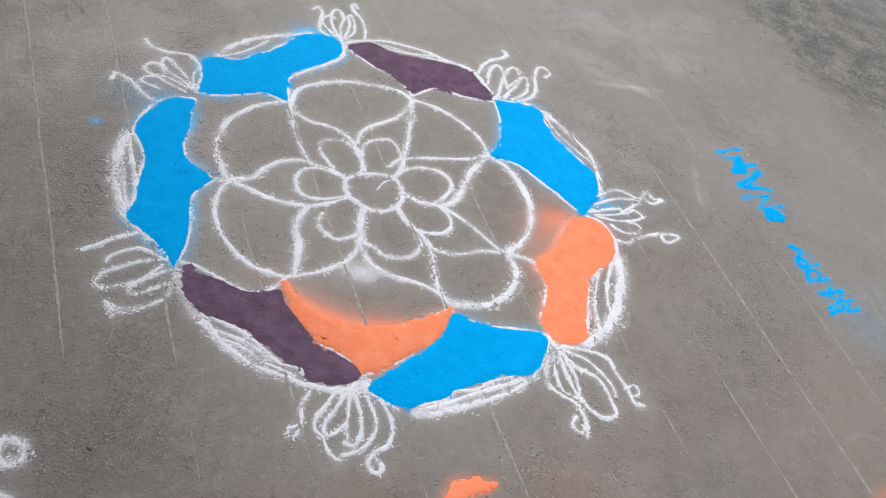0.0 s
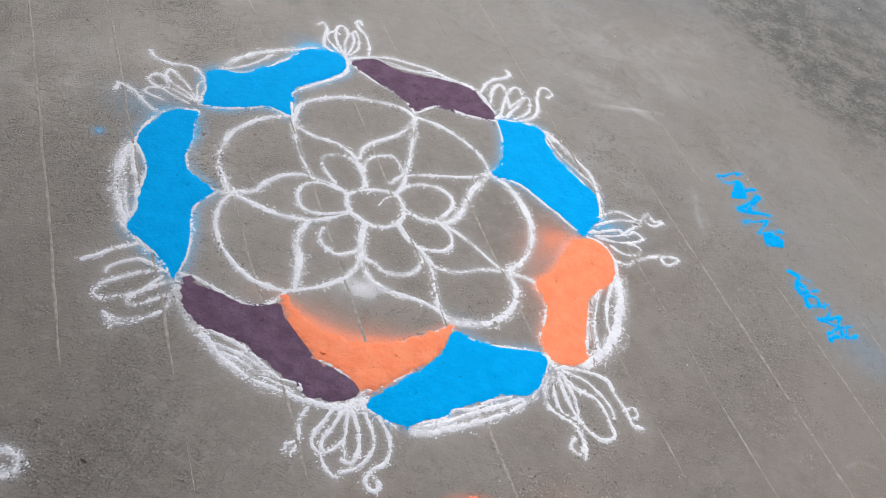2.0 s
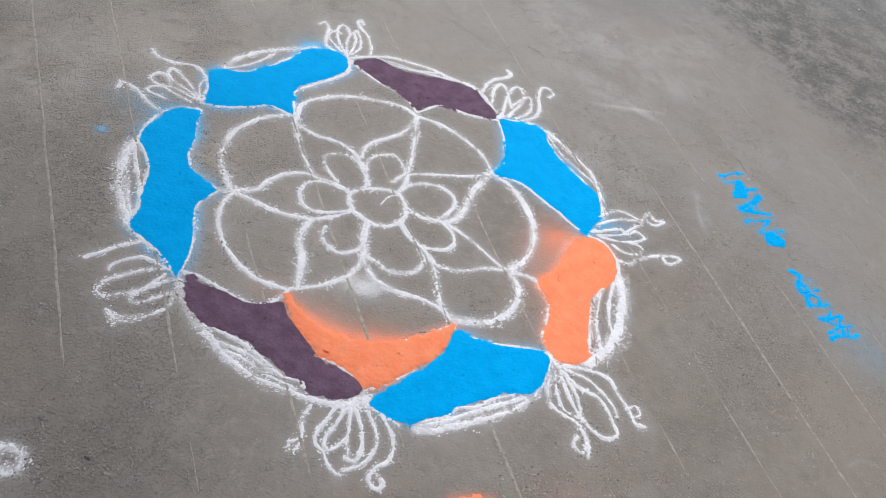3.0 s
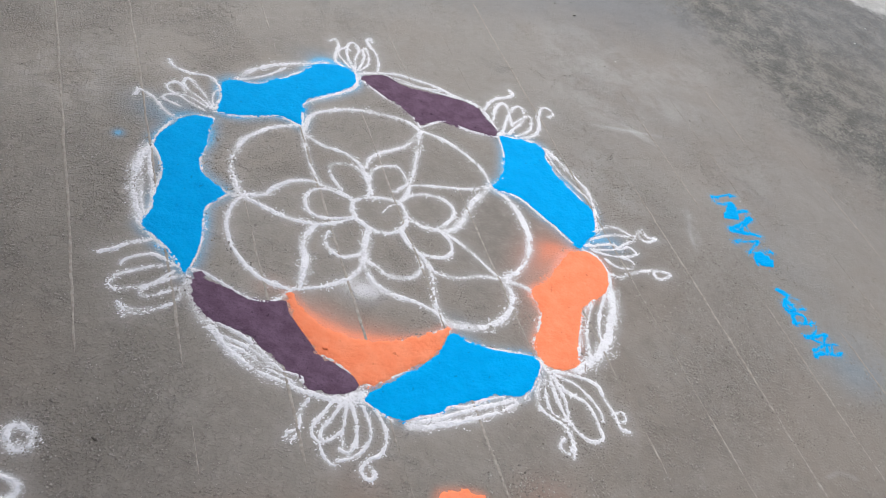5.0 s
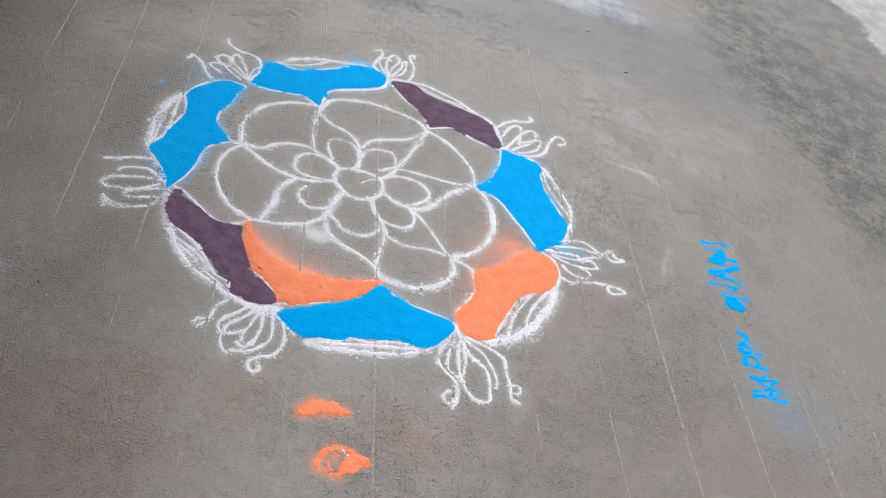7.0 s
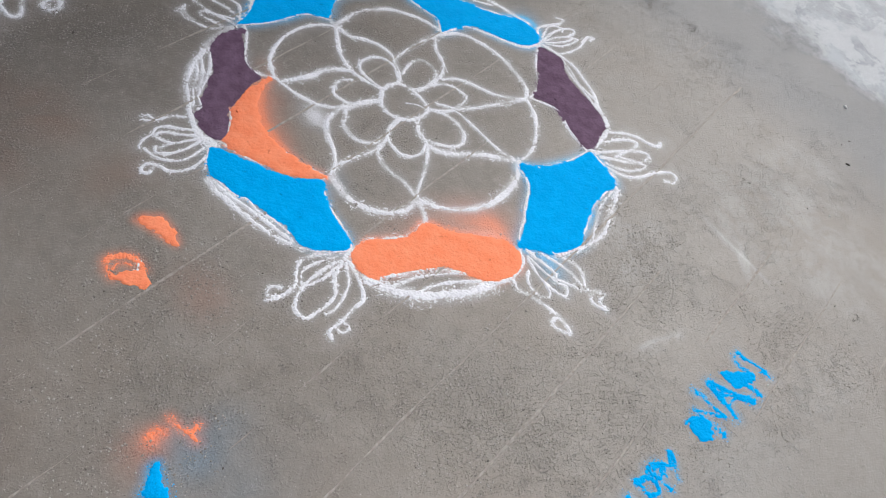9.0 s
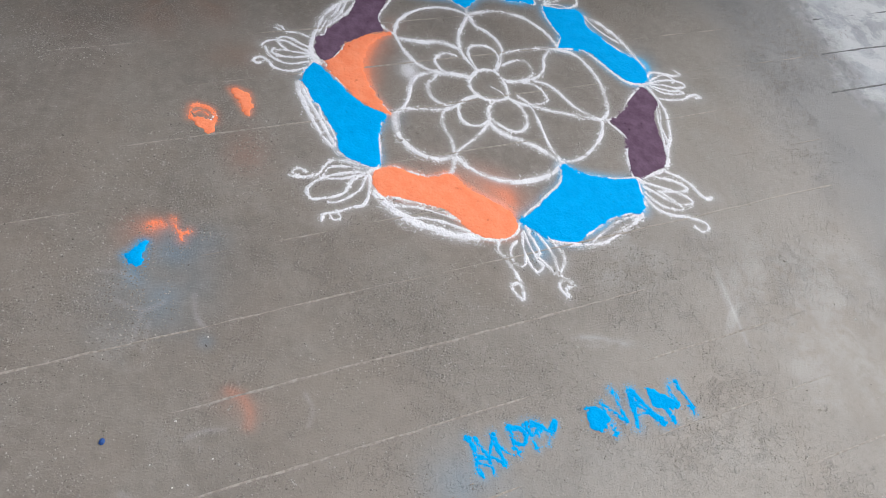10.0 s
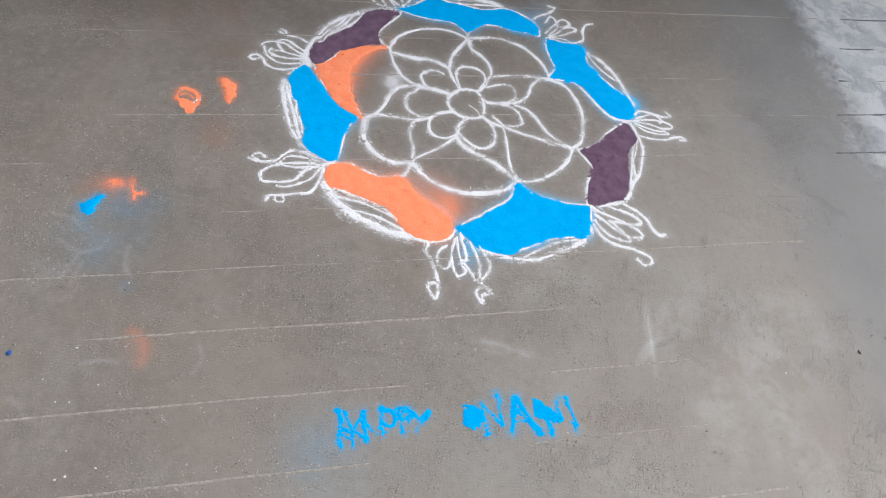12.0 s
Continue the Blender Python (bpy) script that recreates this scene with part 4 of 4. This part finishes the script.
def purple_dust(xs, ys, x, y):
    f = np.zeros(x.shape)
    near_line(f, xs, ys, FILL_C, 0.012, 0.35, True)
    near_line(f, xs, ys, FILL_G, 0.009, 0.3, True)
    return f * (0.5 + 1.0 * vnoise(x, y, 30, 15))


def ground_sheet(half):
    """One flat sheet to the horizon, finely divided where powder has settled on it."""
    xs = np.concatenate(([-half, -30.0, -4.0], np.arange(-1.0, 1.45, 0.005), [4.0, 30.0, half]))
    ys = np.concatenate(([-half, -30.0, -4.0], np.arange(-1.12, 0.86, 0.005), [4.0, 30.0, half]))
    x, y = np.meshgrid(xs, ys, indexing="ij")
    mesh, _ = grid_mesh("ground", xs, ys, np.zeros(x.shape), np.ones((len(xs) - 1, len(ys) - 1), bool))
    for name, field in (("white", white_dust), ("blue", blue_dust), ("orange", orange_dust), ("purple", purple_dust)):
        at = mesh.attributes.new(name + "_powder", "FLOAT", "POINT")
        at.data.foreach_set("value", np.clip(field(xs, ys, x, y), 0, 1).ravel().astype(np.float32))
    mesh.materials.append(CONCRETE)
    return mesh


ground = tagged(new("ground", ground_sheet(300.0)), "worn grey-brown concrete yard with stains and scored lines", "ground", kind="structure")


def slab(name, mid, size, turn, label, category):
    """A plain masonry block with softened edges."""
    bm = bmesh.new()
    bmesh.ops.create_cube(bm, size=1.0)
    bmesh.ops.scale(bm, vec=size, verts=bm.verts)
    bmesh.ops.bevel(bm, geom=bm.edges[:], offset=0.01, segments=2, affect="EDGES")
    mesh = bpy.data.meshes.new(name)
    bm.to_mesh(mesh)
    bm.free()
    mesh.materials.append(PLASTER)
    ob = new(name, mesh)
    ob.location, ob.rotation_euler = mid, (0, 0, radians(turn))
    return tagged(ob, label, category, kind="structure")


# slab, low wall and posts added out of view to shade this side
BLOCKER_TURN = -68.0
slab("shade_slab", (-0.78, -0.91, 2.56), (6.0, 0.74, 0.12), BLOCKER_TURN, "unseen overhead slab added to shade the west side of the yard", "roof")
slab("shade_wall", (-1.09, -1.03, 0.42), (5.6, 0.1, 0.84), BLOCKER_TURN, "unseen low wall added to shade the west side of the yard", "wall")
for along in (-2.86, 2.86):
    c, d = math.cos(radians(BLOCKER_TURN)), math.sin(radians(BLOCKER_TURN))
    slab("shade_post", (-1.09 + along * c, -1.03 + along * d, 1.25), (0.11, 0.11, 2.5), BLOCKER_TURN, "unseen square post added under the shading slab", "post")

SEAM_TURN = radians(-59.7)
SEAM_WAY = np.array((math.cos(SEAM_TURN), math.sin(SEAM_TURN)))
SEAM_SIDE = np.array((-SEAM_WAY[1], SEAM_WAY[0]))


def seam(name, x0, start, end, material, seed, width, worn):
    """A thin broken cement seam along the yard's scoring."""
    n = int((end - start) / 0.006)
    s = np.linspace(start, end, n)
    wander = 0.006 * (vnoise(s, s * 0 + seed, 2.2, 1) - 0.5) + 0.003 * (vnoise(s, s * 0 + seed, 14, 2) - 0.5)
    show = vnoise(s, s * 0 + seed * 3.1, 2.6, 3) * 0.7 + vnoise(s, s * 0 + seed, 17, 4) * 0.3 - worn - 0.16 * np.clip((-s - 0.15) / 0.4, 0, 1) * (material is RIDGE)
    show -= 0.2 * np.clip((s - 0.65) / 0.4, 0, 1) * (x0 < 0.4)
    taper = np.clip(show * 5, 0.12, 1)
    left, right = (width * taper * (0.35 + 0.75 * vnoise(s, s * 0 + seed, 24, k) + 0.6 * vnoise(s, s * 0 + seed, 95, k + 1)) for k in (5, 8))
    mid = np.array((x0, 0.0)) + s[:, None] * SEAM_WAY + wander[:, None] * SEAM_SIDE
    jag = vnoise(s, s * 0 + seed, 120, 6)
    verts, faces, last = [], [], None
    for k in range(n):
        if show[k] < 0 or jag[k] < 0.02 or math.hypot(mid[k][0] - 0.38, mid[k][1] - 0.06) < 0.09:
            last = None
            continue
        base = len(verts)
        for e, z in ((-left[k], -0.0003), (-0.3 * left[k], 0.0003 + 0.0005 * jag[k]), (0.4 * right[k], 0.0004 + 0.0003 * jag[k]), (right[k], -0.0003)):
            q = mid[k] + e * SEAM_SIDE
            verts.append((q[0], q[1], z))
        if last is not None:
            faces += [(last + c, base + c, base + c + 1, last + c + 1) for c in range(3)]
        last = base
    mesh = bpy.data.meshes.new(name)
    mesh.from_pydata(verts, [], faces)
    mesh.materials.append(material)
    ob = new(name, mesh)
    ob.parent = ground
    return ob


SEAM_WEAR = {-4: 0.26, -3: 0.28, -1: 0.33, 3: 0.2, 4: 0.5, 5: 0.27, 6: 0.3}
for k in range(-7, 14):
    x0 = 0.008 + 0.207 * k
    seam("seam", x0, -1.25, 1.35, RIDGE, 3.7 * k + 40, 0.0034, SEAM_WEAR.get(k, 0.36))
for k in range(-10, 2):
    x0 = 0.008 + 0.207 * k
    seam("crack", x0, -2.4, -1.35, CRACK, 5.3 * k + 90, 0.0048, 0.36)


# ---- the rangoli ----
rangoli = tagged(new("rangoli"), "seven-petalled rangoli in white, blue, orange and purple powder on concrete", "rangoli")
part("centre_ring", powder("centre_ring", CENTRE_RING), CHALK, rangoli, "white chalk powder ring")
for group, name in ((SMALL_PETALS, "small_petal"), (POINTED_PETALS, "pointed_petal"), (ROUND_PETALS, "round_petal")):
    for strokes in group:
        petal = part(name, powder(name, strokes[:1]), CHALK, rangoli, "white chalk powder outline")
        for stroke in strokes[1:]:
            part("petal_line", powder("petal_line", [stroke]), CHALK, petal)
PANELS = (
    (FILL_A, BLUE, "bright cyan-blue powder panel"),
    (FILL_B, BLUE, "bright cyan-blue powder panel"),
    (FILL_C, PURPLE, "dull purple powder panel"),
    (FILL_D, BLUE, "bright cyan-blue powder panel"),
    (FILL_E, ORANGE, "orange powder panel"),
    (FILL_F, BLUE, "bright cyan-blue powder panel"),
    (FILL_G, PURPLE, "dark purple powder panel with crumbly edge"),
)
for (outline, material, label), edges, leaves in zip(PANELS, PANEL_LINES, LEAF_LINES):
    panel = part("colour_panel", powder("colour_panel", fills=[outline], height=0.0022, cell=0.0018, edge=0.016, ragged=1.0 if material is PURPLE else 0.7), material, rangoli, label)
    for stroke in edges:
        part("edge_line", powder("edge_line", [stroke]), CHALK, panel, "white chalk line")
    for n, stroke in enumerate(leaves):
        name = "leaf_vein" if n else "leaf_rim"
        part(name, powder(name, [stroke]), CHALK, panel, "white chalk line")
part("colour_crescent", powder("colour_crescent", fills=[FILL_H], height=0.003, edge=0.012, cell=0.0024), ORANGE, rangoli, "orange powder crescent with faded inner edge")
for strokes in TASSELS:
    tassel = part("tassel", powder("tassel", strokes[:1]), CHALK, rangoli, "white chalk tassel of thin loops")
    for stroke in strokes[1:]:
        part("tassel_loop", powder("tassel_loop", [stroke]), CHALK, tassel)

# ---- the greeting ----
greeting = tagged(new("greeting_text"), "hand-poured blue powder words HAPPY ONAM on concrete", "lettering")
for name, strokes, fills in LETTERS:
    part("letter", powder("letter", [(1.3 * w, p) for w, p in strokes], fills, height=0.002, cell=0.0012, loose=0.75, ragged=1.0), BLUE, greeting, "letter " + name + " in blue powder")

# ---- stray powder ----
tagged(part("powder_dab", powder("powder_dab", fills=[ORANGE_DAB], height=0.002, loose=0.7), ORANGE), "small dab of orange powder on the concrete", "powder")
dab = tagged(part("powder_ring", powder("powder_ring", ORANGE_RING, [ORANGE_RING_FILL], height=0.0022, cell=0.0013, loose=0.6), ORANGE), "smudged leaf-shaped ring of orange powder", "powder")
part("chalk_streak", powder("chalk_streak", ORANGE_CHALK, height=0.004), CHALK, dab, "pale streak across the ring")
tagged(part("powder_pinch", powder("powder_pinch", ORANGE_PINCH, height=0.0025), ORANGE), "spilled pinches of orange powder", "powder")
tagged(part("powder_spill", powder("powder_spill", fills=[BLUE_BLOB], height=0.003, edge=0.012), BLUE), "small spill of blue powder on concrete", "powder")
tagged(part("chalk_ring", powder("chalk_ring", CHALK_RING), CHALK), "small white chalk ring apart from the rangoli", "chalk drawing")
curl = tagged(part("chalk_curl", powder("chalk_curl", CHALK_CURL[:1]), CHALK), "white chalk curl of a neighbouring drawing", "chalk drawing")
for stroke in CHALK_CURL[1:]:
    part("curl_loop", powder("curl_loop", [stroke]), CHALK, curl)


# ---- grit: loose crumbs of the worn concrete, too many to count ----
def grit_material():
    n = Nodes("concrete_grit")
    geo = n.add("NewGeometry")
    r = geo.outputs["Random Per Island"]
    col = n.mix(n.ramp(r, 0.0, 0.14), rgb(0.11, 0.096, 0.08), rgb(0.225, 0.197, 0.166))
    col = n.mix(n.ramp(r, 0.4, 1.0), col, rgb(0.44, 0.405, 0.36))
    col = n.mix(n.math("MULTIPLY", n.noise(geo.outputs["Position"], 700.0, 2, 0.6), 0.3), col, rgb(0.14, 0.125, 0.108))
    s = n.add("BsdfPrincipled", Base_Color=col, Roughness=0.85)
    return n.done(s.outputs[0])


GRIT = grit_material()


def grit(name, label, count, low, high, size, seed, clear, patchy):
    """Small faceted crumbs, gathered in patches and kept off the coloured panels."""
    r = np.random.default_rng(seed)
    x, y = r.uniform(low[0], high[0], 14 * count), r.uniform(low[1], high[1], 14 * count)
    f = 0.36 * vnoise(x, y, 3.3, 41) + 0.32 * vnoise(x, y, 13, 42) + 0.32 * vnoise(x, y, 55, 43)
    ok = (f > patchy + 0.12 * r.random(len(x))) & clear(x, y)
    for ring in (FILL_A, FILL_B, FILL_C, FILL_D, FILL_E, FILL_F, FILL_G, FILL_H):
        ok &= ~inside(x, y, np.array(ring) / 100.0)
    x, y = x[ok][:count], y[ok][:count]
    n = len(x)
    big = size * (0.35 + 1.0 * r.random(n) ** 2.5)
    turn, long = r.uniform(0, 6.28, n), r.uniform(0.6, 1.0, n)
    ring = np.arange(5) * 2 * math.pi / 5
    rad = big[:, None] * r.uniform(0.65, 1.15, (n, 5))
    u, v = rad * np.cos(ring), rad * np.sin(ring) * long[:, None]
    c, d = np.cos(turn)[:, None], np.sin(turn)[:, None]
    base = np.stack((x[:, None] + u * c - v * d, y[:, None] + u * d + v * c, np.full((n, 5), -0.0003)), 2)
    top = base * (0.55, 0.55, 0) + np.stack((x, y, big * 0), 1)[:, None, :] * (0.45, 0.45, 0)
    top[:, :, 2] = (big * r.uniform(0.2, 0.45, n))[:, None] * r.uniform(0.8, 1.1, (n, 5))
    verts = np.concatenate((base, top), 1).reshape(-1, 3)
    one = [(k, (k + 1) % 5, 5 + (k + 1) % 5, 5 + k) for k in range(5)]
    faces = []
    for k in range(n):
        o = 10 * k
        faces += [(a + o, b + o, e + o, g + o) for a, b, e, g in one]
        faces.append((o + 5, o + 6, o + 7, o + 8, o + 9))
    mesh = bpy.data.meshes.new(name)
    mesh.from_pydata(verts.tolist(), [], faces)
    mesh.materials.append(GRIT)
    return tagged(new(name, mesh), label, "grit", kind="stuff")


grit("concrete_grit", "loose pale and dark concrete crumbs on the yard", 42000, (-1.0, -1.25), (1.75, 1.3), 0.0026, 3, lambda x, y: 0.76 * x + 0.65 * y + 0.4 * np.clip(0.906 * y - 0.422 * x - 0.3, 0, 1) < 1.3, 0.545)
grit("mossy_grit", "coarse dark crumbs on the mossy ground", 12000, (-0.1, 0.3), (2.6, 3.0), 0.0036, 4, lambda x, y: (0.758 * x + 0.652 * y + 0.3 * vnoise(x, y, 6, 44) > 1.68) & (0.758 * x + 0.652 * y < 2.7), 0.4)


# ---- litter ----
def lump(name, size, flat, seed, material):
    bm = bmesh.new()
    bmesh.ops.create_icosphere(bm, subdivisions=2, radius=0.5)
    for v in bm.verts:
        k = 1 + 0.45 * (noise.noise(v.co * 1.7 + Vector((seed * 3.1, seed, 0))))
        v.co = Vector((v.co.x * size * k, v.co.y * size * 0.72 * k, max(v.co.z * size * flat * k, -0.3 * size * flat)))
    low = min(v.co.z for v in bm.verts)
    for v in bm.verts:
        v.co.z -= low
    mesh = bpy.data.meshes.new(name)
    bm.to_mesh(mesh)
    bm.free()
    mesh.materials.append(material)
    return new(name, mesh)


PEBBLES = [(140.1, -58.4, 7), (143.7, -66.7, 6), (143.1, -65.9, 8), (149.2, -63.9, 9), (144.0, -40.7, 7), (145.3, -42.1, 6), (140.1, -36.4, 6), (139.2, -43.6, 4), (123.7, -46.2, 5), (117.8, -55.2, 6), (129.7, -49.2, 5), (127.3, -57.1, 4), (130.8, -51.8, 4), (70.4, -18.5, 4), (98.0, -54.6, 6), (11.8, 141.8, 15), (50.1, 105.2, 6), (91.3, 54.3, 6), (160, 208, 14), (152, 190, 10), (171, 196, 10), (183, 201, 10)]
kinds = [lump("pebble", 1.0, 0.6, s, PALE_STONE) for s in range(4)]
for n, (x, y, mm) in enumerate(PEBBLES):
    ob = kinds[n] if n < 4 else copy_thing(kinds[n % 4], pose(0, 0, 0))
    ob.location, ob.rotation_euler, ob.scale = (x / 100, y / 100, 0), (0, 0, n * 2.3), (mm / 1000,) * 3
    tagged(ob, "tiny pale stone chip lying on concrete" if mm < 9 else "small white pebble lying on concrete", "pebble", "scattered pebbles")
BITS = [(46.7, 99.7, 6), (26.0, 116.7, 5), (33.8, 125.1, 13), (26.2, 128.6, 9), (25.3, 132.6, 9), (31.9, 133.5, 5), (76.3, 86.6, 7), (75.6, 90.2, 4), (75.5, 109.5, 5), (80.4, 110.0, 4), (82.8, 111.4, 4), (70.0, 105.4, 4), (105.8, 85.7, 5), (102.9, 95.4, 5), (110.3, 78.2, 5), (108.5, 84.0, 5), (96.2, 119.9, 6), (100.1, -54.4, 8), (81.4, -63.8, 6), (53.1, -80.8, 5), (22.6, -103.5, 6), (-86.2, 78.2, 6), (74.0, 12.3, 5), (24.8, -96.7, 5), (-57.7, -6.0, 8), (-28.4, -18.4, 6), (-84.4, 28.8, 7), (114.6, 126.2, 8), (-34.9, -76.6, 11)]
flakes = [lump("dry_flake", 1.0, 0.35, 20 + s, DARK_BIT) for s in range(4)]
for n, (x, y, mm) in enumerate(BITS):
    ob = flakes[n] if n < 4 else copy_thing(flakes[n % 4], pose(0, 0, 0))
    ob.location, ob.rotation_euler, ob.scale = (x / 100, y / 100, 0), (0, 0, n * 1.9), (mm / 1000, mm / 1800, mm / 1000)
    tagged(ob, "dark dry crumb of litter on concrete", "litter", "scattered dark crumbs")
pellet = lump("pellet", 0.014, 0.6, 50, BLUE_PLASTIC)
pellet.location = (1.248, -0.669, 0)
tagged(pellet, "dark blue pellet lying on the concrete", "pellet")
chip = lump("stone_chip", 0.012, 0.4, 60, ORANGE)
chip.location = (-0.047, -0.437, 0.0025)
tagged(chip, "orange-dusted stone chip in the powder", "stone chip")
